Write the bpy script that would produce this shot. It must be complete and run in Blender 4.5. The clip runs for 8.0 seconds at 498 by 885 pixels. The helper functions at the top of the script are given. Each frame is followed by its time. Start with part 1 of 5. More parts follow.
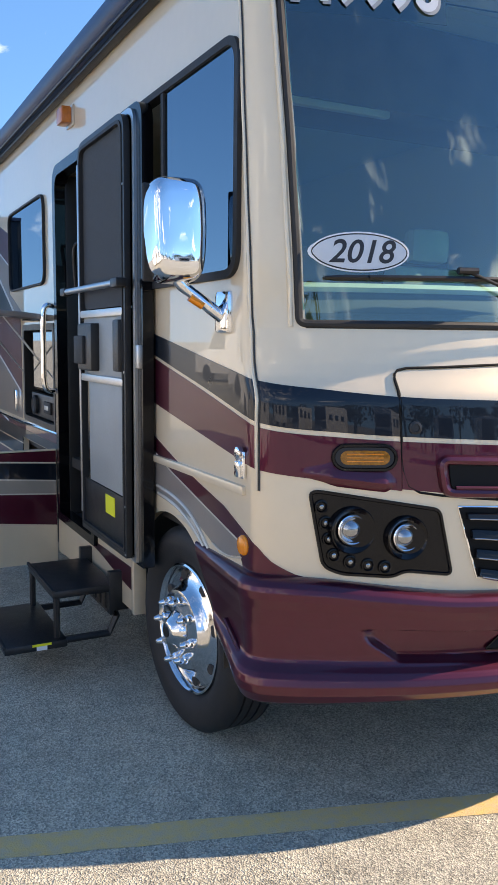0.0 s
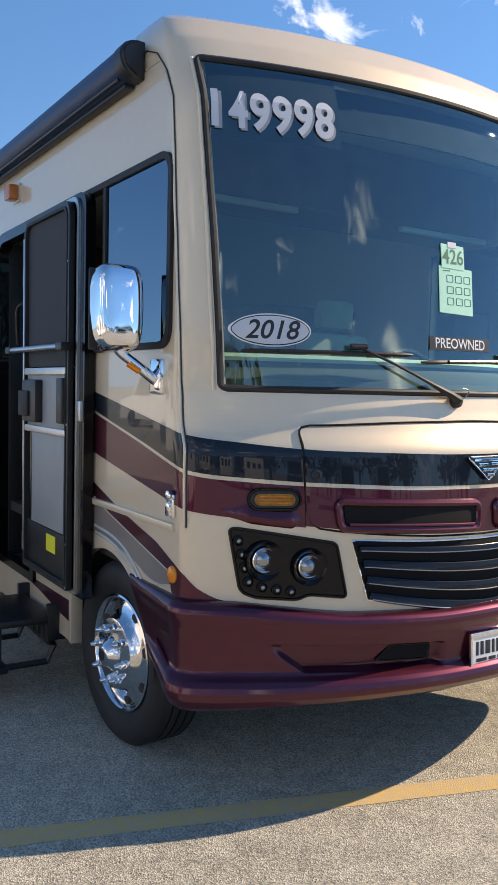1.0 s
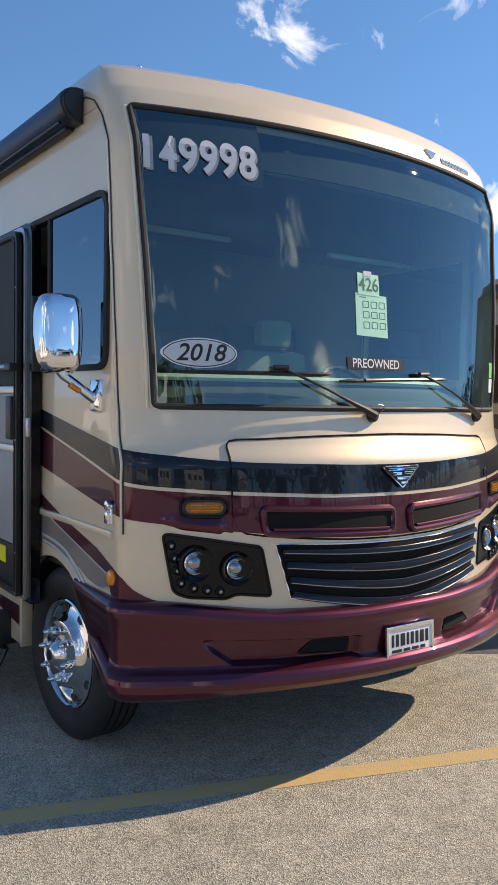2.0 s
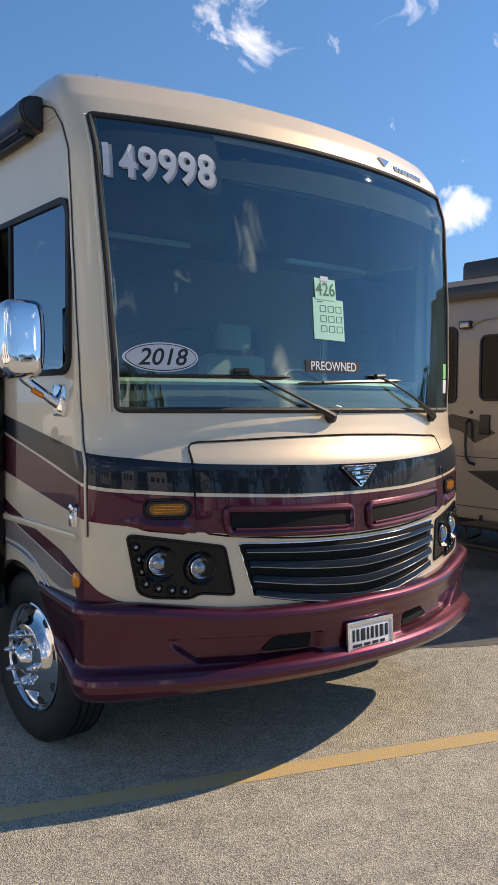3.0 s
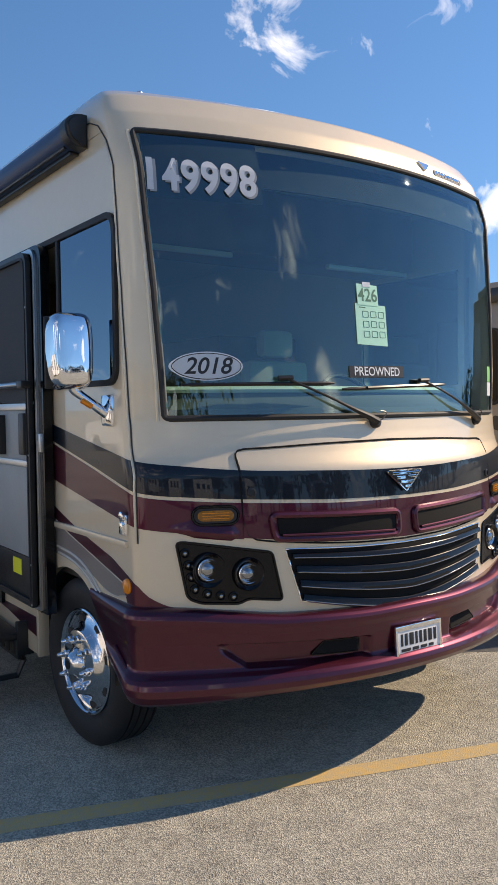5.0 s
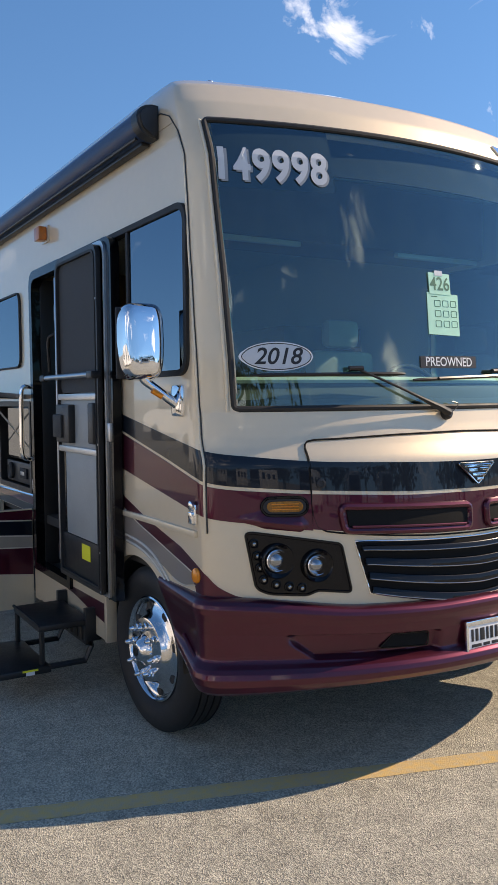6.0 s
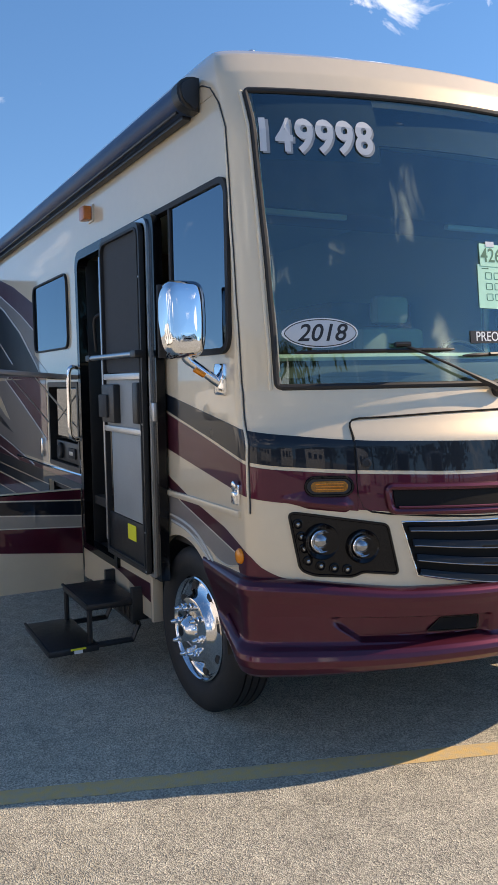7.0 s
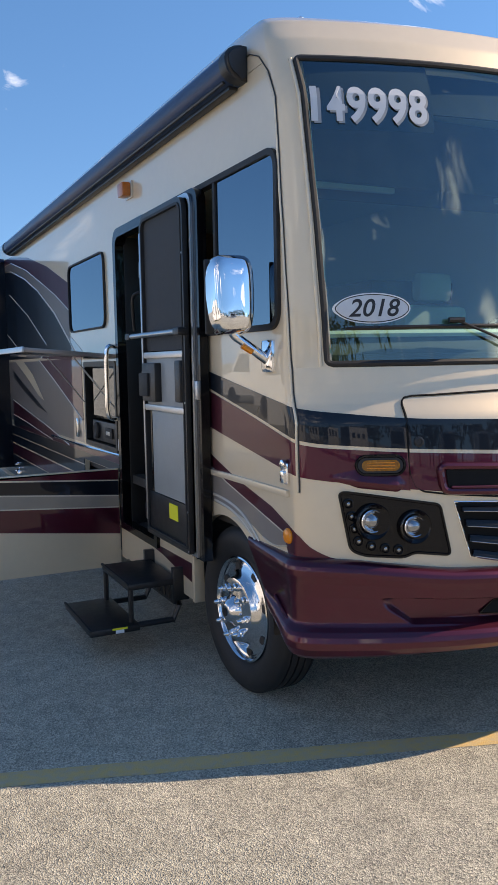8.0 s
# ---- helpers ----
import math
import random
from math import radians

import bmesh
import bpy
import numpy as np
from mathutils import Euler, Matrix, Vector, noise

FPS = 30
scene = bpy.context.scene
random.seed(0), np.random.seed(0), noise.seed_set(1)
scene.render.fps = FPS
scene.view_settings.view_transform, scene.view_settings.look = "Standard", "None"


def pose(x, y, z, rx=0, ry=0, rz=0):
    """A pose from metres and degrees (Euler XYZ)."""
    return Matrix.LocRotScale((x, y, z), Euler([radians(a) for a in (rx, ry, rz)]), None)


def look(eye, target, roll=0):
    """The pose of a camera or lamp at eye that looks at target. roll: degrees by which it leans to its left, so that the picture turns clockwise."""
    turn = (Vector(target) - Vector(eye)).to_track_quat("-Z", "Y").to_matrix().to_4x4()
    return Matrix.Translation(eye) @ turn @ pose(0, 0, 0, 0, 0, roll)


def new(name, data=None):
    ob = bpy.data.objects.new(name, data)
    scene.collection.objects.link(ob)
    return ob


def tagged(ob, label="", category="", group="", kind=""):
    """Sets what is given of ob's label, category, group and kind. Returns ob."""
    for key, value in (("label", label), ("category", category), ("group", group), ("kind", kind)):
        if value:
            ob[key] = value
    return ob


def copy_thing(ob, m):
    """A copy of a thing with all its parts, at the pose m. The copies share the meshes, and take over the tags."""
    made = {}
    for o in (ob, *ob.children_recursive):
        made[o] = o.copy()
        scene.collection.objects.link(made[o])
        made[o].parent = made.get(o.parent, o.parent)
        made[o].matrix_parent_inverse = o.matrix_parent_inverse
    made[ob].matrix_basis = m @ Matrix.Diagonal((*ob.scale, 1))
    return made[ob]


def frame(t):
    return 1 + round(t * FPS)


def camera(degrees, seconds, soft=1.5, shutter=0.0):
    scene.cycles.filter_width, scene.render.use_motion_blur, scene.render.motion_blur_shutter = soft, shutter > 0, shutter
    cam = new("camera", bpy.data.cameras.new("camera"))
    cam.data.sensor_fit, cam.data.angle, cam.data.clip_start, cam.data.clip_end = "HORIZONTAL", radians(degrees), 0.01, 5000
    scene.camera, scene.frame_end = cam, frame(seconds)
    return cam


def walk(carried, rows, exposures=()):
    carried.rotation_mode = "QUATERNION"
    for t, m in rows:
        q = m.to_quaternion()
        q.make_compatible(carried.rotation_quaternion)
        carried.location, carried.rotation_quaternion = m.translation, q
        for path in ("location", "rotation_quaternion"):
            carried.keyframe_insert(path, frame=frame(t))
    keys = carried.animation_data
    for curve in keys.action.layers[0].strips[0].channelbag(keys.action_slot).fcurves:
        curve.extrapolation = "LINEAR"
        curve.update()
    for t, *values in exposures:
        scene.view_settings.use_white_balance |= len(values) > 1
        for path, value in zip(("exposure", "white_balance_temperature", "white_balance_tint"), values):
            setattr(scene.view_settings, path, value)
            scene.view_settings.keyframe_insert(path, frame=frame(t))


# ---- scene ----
cam = camera(34.2, 8.0)
PATH = [
    (0, (-2.507, -2.32, 1.64), (-1.601, -0.554, 1.392), 0.6),
    (0.5, (-2.621, -2.583, 1.695), (-1.631, -0.855, 1.507), 1.3),
    (1, (-2.761, -2.77, 1.7), (-1.689, -1.087, 1.567), 1.4),
    (1.5, (-2.815, -2.937, 1.726), (-1.704, -1.277, 1.616), 1.1),
    (2, (-2.799, -3.114, 1.737), (-1.658, -1.475, 1.63), 1.0),
    (3.5, (-2.877, -3.182, 1.736), (-1.638, -1.615, 1.639), 0.0),
    (4, (-2.891, -3.176, 1.747), (-1.651, -1.61, 1.649), -0.2),
    (4.2, (-2.881, -3.202, 1.747), (-1.66, -1.621, 1.654), -0.6),
    (5.3, (-2.908, -3.184, 1.747), (-1.799, -1.522, 1.653), -0.4),
    (5.5, (-2.923, -3.168, 1.753), (-1.837, -1.491, 1.652), -0.3),
    (6, (-2.94, -3.149, 1.75), (-1.916, -1.435, 1.64), -0.5),
    (6.5, (-2.933, -3.133, 1.748), (-1.975, -1.383, 1.612), -0.7),
    (7, (-2.873, -3.117, 1.742), (-1.965, -1.342, 1.584), -1.0),
    (7.5, (-2.837, -3.1, 1.731), (-1.962, -1.311, 1.546), -1.1),
    (8, (-2.95, -3.011, 1.715), (-2.094, -1.214, 1.517), -1.0),
]
walk(cam, [(t, look(eye, target, roll)) for t, eye, target, roll in PATH],
     [(0.0, 1.46, 7950, 16), (0.5, 1.22, 7950, 16), (1.0, 0.93, 7950, 16), (1.5, 0.78, 7950, 16), (2.0, 0.69, 7950, 16), (3.5, 0.60, 7950, 16), (5.5, 0.66, 7950, 16), (6.5, 0.82, 7950, 16), (8.0, 0.92, 7950, 16)])

# ---- world, sun, exposure ----
SUN = Vector((0.787, -0.226, 0.574)).normalized()
world = bpy.data.worlds.new("sky")
scene.world = world
world.use_nodes = True
wn, wl = world.node_tree.nodes, world.node_tree.links
wn.clear()
sky = wn.new("ShaderNodeTexSky")
sky.sky_type = "NISHITA"
sky.sun_disc = False
sky.sun_elevation = math.asin(SUN.z)
sky.sun_rotation = math.atan2(SUN.x, SUN.y)
sky.air_density, sky.dust_density, sky.ozone_density = 1.0, 0.0, 4.0
geo = wn.new("ShaderNodeTexCoord")
# clear dry air: the blue reaches down to the horizon
raise_up = wn.new("ShaderNodeVectorMath")
raise_up.operation = "MULTIPLY_ADD"
raise_up.inputs[1].default_value, raise_up.inputs[2].default_value = (1, 1, 0.84), (0, 0, 0.17)
wl.new(geo.outputs["Generated"], raise_up.inputs[0])
even = wn.new("ShaderNodeVectorMath")
even.operation = "NORMALIZE"
wl.new(raise_up.outputs[0], even.inputs[0])
wl.new(even.outputs[0], sky.inputs["Vector"])
cl_noise = wn.new("ShaderNodeTexNoise")
cl_noise.inputs["Scale"].default_value = 14.0
cl_noise.inputs["Distortion"].default_value = 0.6
cl_noise.inputs["Detail"].default_value = 7.0
cl_noise.inputs["Roughness"].default_value = 0.58
cl_ramp = wn.new("ShaderNodeValToRGB")
cl_ramp.color_ramp.elements[0].position = 0.66
cl_ramp.color_ramp.elements[1].position = 1.0
wl.new(geo.outputs["Generated"], cl_noise.inputs["Vector"])
# small fair-weather clouds and added unseen cover for fill light: a noise that is lifted near a few directions
lifted = cl_noise.outputs["Fac"]
for way, size, lift in (((0.563, 0.714, 0.420), 0.11, 0.25), ((0.762, 0.605, 0.232), 0.085, 0.26), ((0.625, 0.674, 0.393), 0.03, 0.18), ((-0.62, -0.74, 0.30), 0.14, 0.26), ((-0.35, -0.90, 0.22), 0.08, 0.3), ((-0.20, -0.95, 0.12), 0.07, 0.28), ((0.02, -0.95, 0.30), 0.07, 0.24), ((0.34, -0.86, 0.40), 0.09, 0.28), ((0.42, -0.89, 0.18), 0.10, 0.28), ((-0.80, -0.52, 0.16), 0.18, 0.25), ((-0.95, 0.2, 0.24), 0.2, 0.25), ((-0.30, -0.94, 0.08), 0.40, 0.10), ((0.35, -0.93, 0.06), 0.4, 0.10),
                         # wide cover mostly towards -x, out of view, added to brighten the shaded side
                         ((-0.90, -0.28, 0.34), 0.55, 0.19), ((-0.62, -0.60, 0.50), 0.50, 0.17), ((-0.93, 0.22, 0.28), 0.42, 0.19), ((-0.55, 0.10, 0.83), 0.50, 0.10), ((0.94, 0.04, 0.32), 0.22, 0.24)):
    dist = wn.new("ShaderNodeVectorMath")
    dist.operation = "DISTANCE"
    dist.inputs[1].default_value = way
    wl.new(geo.outputs["Generated"], dist.inputs[0])
    near = wn.new("ShaderNodeMapRange")
    near.interpolation_type = "SMOOTHSTEP"
    near.inputs["From Min"].default_value, near.inputs["From Max"].default_value = 0.0, size
    near.inputs["To Min"].default_value, near.inputs["To Max"].default_value = lift, 0.0
    wl.new(dist.outputs["Value"], near.inputs["Value"])
    plus = wn.new("ShaderNodeMath")
    wl.new(lifted, plus.inputs[0])
    wl.new(near.outputs["Result"], plus.inputs[1])
    lifted = plus.outputs[0]
wl.new(lifted, cl_ramp.inputs["Fac"])
cl_mix = wn.new("ShaderNodeMix")
cl_mix.data_type = "RGBA"
wl.new(cl_ramp.outputs["Color"], cl_mix.inputs["Factor"])
deep = wn.new("ShaderNodeHueSaturation")
deep.inputs["Hue"].default_value, deep.inputs["Saturation"].default_value = 0.501, 1.20
deep.inputs["Value"].default_value = 0.84
wl.new(sky.outputs["Color"], deep.inputs["Color"])
wl.new(deep.outputs["Color"], cl_mix.inputs["A"])
# cloud colour set extra bright to raise the ambient light
cl_mix.inputs["B"].default_value = (9.5, 9.8, 10.2, 1)
bg = wn.new("ShaderNodeBackground")
bg.inputs["Strength"].default_value = 0.15
wl.new(cl_mix.outputs["Result"], bg.inputs["Color"])
wout = wn.new("ShaderNodeOutputWorld")
wl.new(bg.outputs["Background"], wout.inputs["Surface"])

sun = new("sun", bpy.data.lights.new("sun", "SUN"))
sun.data.energy, sun.data.angle, sun.data.color = 3.2, radians(0.53), (1.0, 0.91, 0.77)
sun.matrix_world = look(SUN * 40, (0, 0, 0))


# ---- materials ----
def material(name, color, rough=0.5, metal=0.0, coat=0.0, vary=0.0, scale=4.0, bump=0.0, bump_scale=200.0, coat_rough=0.012, color2=None, random_piece=0.0, flake=0.0):
    m = bpy.data.materials.new(name)
    m.use_nodes = True
    n, l = m.node_tree.nodes, m.node_tree.links
    b = n["Principled BSDF"]
    b.inputs["Base Color"].default_value = (*color, 1)
    b.inputs["Roughness"].default_value = rough
    b.inputs["Metallic"].default_value = metal
    b.inputs["Coat Weight"].default_value = coat
    b.inputs["Coat Roughness"].default_value = coat_rough
    if coat > 0:
        b.inputs["Specular IOR Level"].default_value = 0.15
        b.inputs["Coat IOR"].default_value = 1.5
    tc = n.new("ShaderNodeTexCoord")
    if vary > 0:
        t1, t2 = n.new("ShaderNodeTexNoise"), n.new("ShaderNodeTexNoise")
        t1.inputs["Scale"].default_value, t2.inputs["Scale"].default_value = scale, scale * 14
        t1.inputs["Detail"].default_value = t2.inputs["Detail"].default_value = 5
        l.new(tc.outputs["Object"], t1.inputs["Vector"])
        l.new(tc.outputs["Object"], t2.inputs["Vector"])
        add = n.new("ShaderNodeMath")
        add.operation = "MULTIPLY_ADD"
        add.inputs[1].default_value = 0.5
        l.new(t2.outputs["Fac"], add.inputs[0])
        l.new(t1.outputs["Fac"], add.inputs[2])
        mr = n.new("ShaderNodeMapRange")
        mr.inputs["From Min"].default_value, mr.inputs["From Max"].default_value = 0.5, 1.0
        l.new(add.outputs[0], mr.inputs["Value"])
        mix = n.new("ShaderNodeMix")
        mix.data_type = "RGBA"
        c2 = color2 or tuple(min(1, c * (1 + vary)) for c in color)
        mix.inputs["A"].default_value = (*[c * (1 - vary) for c in color], 1)
        mix.inputs["B"].default_value = (*c2, 1)
        l.new(mr.outputs["Result"], mix.inputs["Factor"])
        l.new(mix.outputs["Result"], b.inputs["Base Color"])
        rr = n.new("ShaderNodeMapRange")
        rr.inputs["To Min"].default_value, rr.inputs["To Max"].default_value = max(0.02, rough * 0.8), min(1, rough * 1.25)
        l.new(t1.outputs["Fac"], rr.inputs["Value"])
        l.new(rr.outputs["Result"], b.inputs["Roughness"])
    if bump > 0:
        t3 = n.new("ShaderNodeTexNoise")
        t3.inputs["Scale"].default_value = bump_scale
        t3.inputs["Detail"].default_value = 3
        l.new(tc.outputs["Object"], t3.inputs["Vector"])
        bp = n.new("ShaderNodeBump")
        bp.inputs["Strength"].default_value = bump
        bp.inputs["Distance"].default_value = 0.004
        l.new(t3.outputs["Fac"], bp.inputs["Height"])
        l.new(bp.outputs["Normal"], b.inputs["Normal"])
    return m


def glass_material(name, tint, gloss_ior=1.5, sheen=(1.0, 1.0, 1.0)):
    """A thin pane: tinted clear sheet with a mirror gloss that follows Fresnel."""
    m = bpy.data.materials.new(name)
    m.use_nodes = True
    n, l = m.node_tree.nodes, m.node_tree.links
    n.clear()
    tr, gl, fr, mx = n.new("ShaderNodeBsdfTransparent"), n.new("ShaderNodeBsdfGlossy"), n.new("ShaderNodeFresnel"), n.new("ShaderNodeMixShader")
    tr.inputs["Color"].default_value = (*tint, 1)
    gl.inputs["Roughness"].default_value = 0.01
    gl.inputs["Color"].default_value = (*sheen, 1)
    fr.inputs["IOR"].default_value = gloss_ior
    out = n.new("ShaderNodeOutputMaterial")
    l.new(fr.outputs[0], mx.inputs[0])
    l.new(tr.outputs[0], mx.inputs[1])
    l.new(gl.outputs[0], mx.inputs[2])
    l.new(mx.outputs[0], out.inputs["Surface"])
    return m


def asphalt_material():
    m = bpy.data.materials.new("asphalt")
    m.use_nodes = True
    n, l = m.node_tree.nodes, m.node_tree.links
    b = n["Principled BSDF"]
    tc = n.new("ShaderNodeTexCoord")
    big, mid, grit = n.new("ShaderNodeTexNoise"), n.new("ShaderNodeTexNoise"), n.new("ShaderNodeTexVoronoi")
    for t, s in ((big, 0.6), (mid, 9.0), (grit, 165.0)):
        t.inputs["Scale"].default_value = s
        l.new(tc.outputs["Object"], t.inputs["Vector"])
    big.inputs["Detail"].default_value = mid.inputs["Detail"].default_value = 6
    ramp = n.new("ShaderNodeValToRGB")
    e = ramp.color_ramp.elements
    e[0].position, e[0].color = 0.10, (0.20, 0.188, 0.155, 1)
    e[1].position, e[1].color = 0.90, (0.66, 0.61, 0.48, 1)
    l.new(grit.outputs["Color"], ramp.inputs["Fac"])
    shade = n.new("ShaderNodeMix")
    shade.data_type, shade.blend_type = "RGBA", "MULTIPLY"
    mr = n.new("ShaderNodeMapRange")
    mr.inputs["From Min"].default_value, mr.inputs["From Max"].default_value = 0.36, 0.64
    mr.inputs["To Min"].default_value, mr.inputs["To Max"].default_value = 0.76, 1.15
    av = n.new("ShaderNodeMath")
    av.operation = "MULTIPLY_ADD"
    av.inputs[1].default_value = 0.5
    hf = n.new("ShaderNodeMath")
    hf.operation = "MULTIPLY"
    hf.inputs[1].default_value = 0.5
    l.new(big.outputs["Fac"], hf.inputs[0])
    l.new(mid.outputs["Fac"], av.inputs[0])
    l.new(hf.outputs[0], av.inputs[2])
    l.new(av.outputs[0], mr.inputs["Value"])
    shade.inputs["Factor"].default_value = 1.0
    l.new(ramp.outputs["Color"], shade.inputs["A"])
    l.new(mr.outputs["Result"], shade.inputs["B"])
    l.new(shade.outputs["Result"], b.inputs["Base Color"])
    b.inputs["Roughness"].default_value = 0.9
    bp = n.new("ShaderNodeBump")
    bp.inputs["Strength"].default_value = 0.9
    bp.inputs["Distance"].default_value = 0.006
    l.new(grit.outputs["Distance"], bp.inputs["Height"])
    l.new(bp.outputs["Normal"], b.inputs["Normal"])
    return m


TAN = material("champagne_paint", (0.735, 0.605, 0.435), 0.44, 0.26, 1.0, 0.03, 1.5)
MAROON = material("maroon_paint", (0.088, 0.0125, 0.0285), 0.38, 0.70, 0.8, 0.06, 2.0)
BLACKP = material("blue_black_paint", (0.005, 0.009, 0.016), 0.3, 0.1, 0.6, 0.05, 2.0)
GREYP = material("grey_paint", (0.29, 0.255, 0.235), 0.35, 0.35, 1.0, 0.04, 2.0)
PALE = material("pale_pinstripe", (0.62, 0.56, 0.47), 0.35, 0.2, 1.0)
BLACK = material("black_plastic", (0.012, 0.012, 0.013), 0.38, 0, 0, 0.15, 20, 0.15, 400)
RUBBER = material("black_rubber", (0.014, 0.014, 0.015), 0.62, 0, 0, 0.2, 12, 0.2, 150)
GLOSSBLACK = material("gloss_black", (0.003, 0.003, 0.004), 0.25, 0, 0.34)
DARKWIN = material("tinted_window", (0.004, 0.005, 0.007), 0.12, 0, 0.15)
VOID = material("black_void", (0.002, 0.002, 0.002), 0.95)
SLAT = material("gloss_black_slat", (0.008, 0.008, 0.009), 0.18, 0.0, 0.28)
SLATEDGE = material("dark_chrome_edge", (0.30, 0.31, 0.33), 0.12, 1.0)
CHROME = material("chrome", (0.86, 0.86, 0.87), 0.05, 1.0)
POLISHED = material("polished_steel", (0.72, 0.72, 0.73), 0.11, 1.0, 0, 0.03, 6)
ALU = material("brushed_aluminium", (0.55, 0.56, 0.57), 0.33, 1.0, 0, 0.06, 9)
AMBER = material("amber_lens", (0.85, 0.26, 0.015), 0.15, 0, 1.0, 0.1, 60)
AMBERDARK = material("amber_lamp", (0.30, 0.115, 0.012), 0.25, 0, 0.8, 0.3, 90)
ORANGE = material("orange_lens", (0.50, 0.15, 0.03), 0.3, 0, 0.6, 0.2, 40)
CLEARLENS = material("clear_lens", (0.30, 0.32, 0.34), 0.05, 0.85, 1.0)
WHITE = material("white_vinyl", (0.80, 0.80, 0.80), 0.4, 0, 0, 0.03, 30)
SILVERV = material("silver_vinyl", (0.58, 0.60, 0.62), 0.4, 0.1, 0, 0.03, 30)
INK = material("black_ink", (0.015, 0.016, 0.02), 0.5)
GREENPAPER = material("mint_paper", (0.42, 0.78, 0.62), 0.7, 0, 0, 0.06, 25)
GREENINK = material("green_ink", (0.02, 0.15, 0.09), 0.6)
YELLOW = material("yellow_label", (0.85, 0.80, 0.03), 0.5)
SCREEN = material("insect_screen", (0.035, 0.038, 0.042), 0.7, 0, 0, 0.2, 60, 0.3, 900)
FROST = material("frosted_panel", (0.30, 0.32, 0.32), 0.45, 0, 0, 0.08, 6)
DARKIN = material("dark_interior", (0.035, 0.03, 0.026), 0.7, 0, 0, 0.2, 5)
DASH = material("dash_top", (0.06, 0.058, 0.05), 0.6, 0, 0, 0.06, 9, 0.1, 300)
LEATHER = material("seat_leather", (0.42, 0.36, 0.28), 0.5, 0, 0, 0.1, 8)
WIPERBLACK = material("wiper_black", (0.006, 0.006, 0.007), 0.32, 0, 0, 0.1, 30)
WOOD = material("cabinet_wood", (0.17, 0.085, 0.04), 0.35, 0, 0.4, 0.25, 6)
GLASS = glass_material("windshield_glass", (0.46, 0.80, 0.80), 2.15, (0.72, 0.93, 0.99))
PRIVACY = glass_material("privacy_glass", (0.05, 0.055, 0.06), 3.4, (0.70, 0.88, 1.0))
ASPHALT = asphalt_material()
LINEY = material("yellow_road_paint", (0.76, 0.49, 0.15), 0.9, 0, 0, 0.12, 26, 0.8, 165, color2=(0.47, 0.39, 0.27))
FOLIAGE = material("far_foliage", (0.045, 0.07, 0.03), 0.8, 0, 0, 0.3, 0.4, color2=(0.09, 0.12, 0.05))
# dark ground tone that paints in the neighbour's shade, with paler scuffs
SHADEDARK = material("shade_dark_asphalt", (0.055, 0.054, 0.052), 0.75, 0, 0, 0.45, 1.6, 0.4, 220, color2=(0.15, 0.145, 0.135))
TAUPE = material("taupe_paint", (0.31, 0.275, 0.235), 0.35, 0.1, 0.6, 0.05, 2)
CHARCOAL = material("charcoal_paint", (0.035, 0.035, 0.037), 0.35, 0.1, 0.6, 0.08, 2)
OFFWHITE = material("white_gelcoat", (0.74, 0.73, 0.70), 0.35, 0, 0.5, 0.05, 1.0)
CANVAS = material("blue_black_awning", (0.028, 0.055, 0.12), 0.4, 0, 0.12, 0.1, 3)


# ---- mesh helpers ----
def part(name, bm, mat, parent, label="", smooth=True):
    """Link a bmesh as one mesh object under a thing or a part."""
    me = bpy.data.meshes.new(name)
    bmesh.ops.recalc_face_normals(bm, faces=bm.faces)
    for fc in bm.faces:
        fc.smooth = smooth
    for ed in bm.edges:
        if len(ed.link_faces) == 2 and ed.calc_face_angle(0) > 0.6:
            ed.smooth = False
    bm.to_mesh(me)
    bm.free()
    for mm in (mat if isinstance(mat, (list, tuple)) else (mat,)):
        me.materials.append(mm)
    ob = new(name, me)
    if parent:
        ob.parent = parent
    if label:
        ob["label"] = label
    return ob


def thing(name, label, category, group="", at=(0, 0, 0)):
    ob = new(name)
    ob.location = at
    ob.empty_display_size = 0.1
    return tagged(ob, label, category, group)


def box(bm, lo, hi, bevel=0.0, m=None):
    """Add a box from corner to corner, its edges rounded."""
    c = [(a + b) / 2 for a, b in zip(lo, hi)]
    d = [max(abs(b - a), 1e-4) for a, b in zip(lo, hi)]
    mat4 = Matrix.Translation(c) @ Matrix.Diagonal((*d, 1))
    if m is not None:
        mat4 = m @ mat4
    r = bmesh.ops.create_cube(bm, size=1, matrix=mat4)
    if bevel > 0:
        es = list({e for v in r["verts"] for e in v.link_edges})
        bmesh.ops.bevel(bm, geom=es, offset=min(bevel, min(d) * 0.45), segments=2, affect="EDGES", profile=0.6)
    return bm


def tube(bm, pts, radius, seg=10, radii=None, flat=1.0):
    """Sweep a round section along points."""
    pts = [Vector(p) for p in pts]
    rings = []
    up = Vector((0, 0, 1))
    for i, p in enumerate(pts):
        d = (pts[min(i + 1, len(pts) - 1)] - pts[max(i - 1, 0)]).normalized()
        a = d.cross(up)
        a = a.normalized() if a.length > 0.01 else Vector((1, 0, 0))
        b = a.cross(d).normalized()
        r = radii[i] if radii else radius
        rings.append([bm.verts.new(p + r * (math.cos(k * math.tau / seg) * a + flat * math.sin(k * math.tau / seg) * b)) for k in range(seg)])
    for r0, r1 in zip(rings, rings[1:]):
        for k in range(seg):
            bm.faces.new((r0[k], r0[(k + 1) % seg], r1[(k + 1) % seg], r1[k]))
    bm.faces.new(rings[0])
    bm.faces.new(rings[-1][::-1])
    return bm


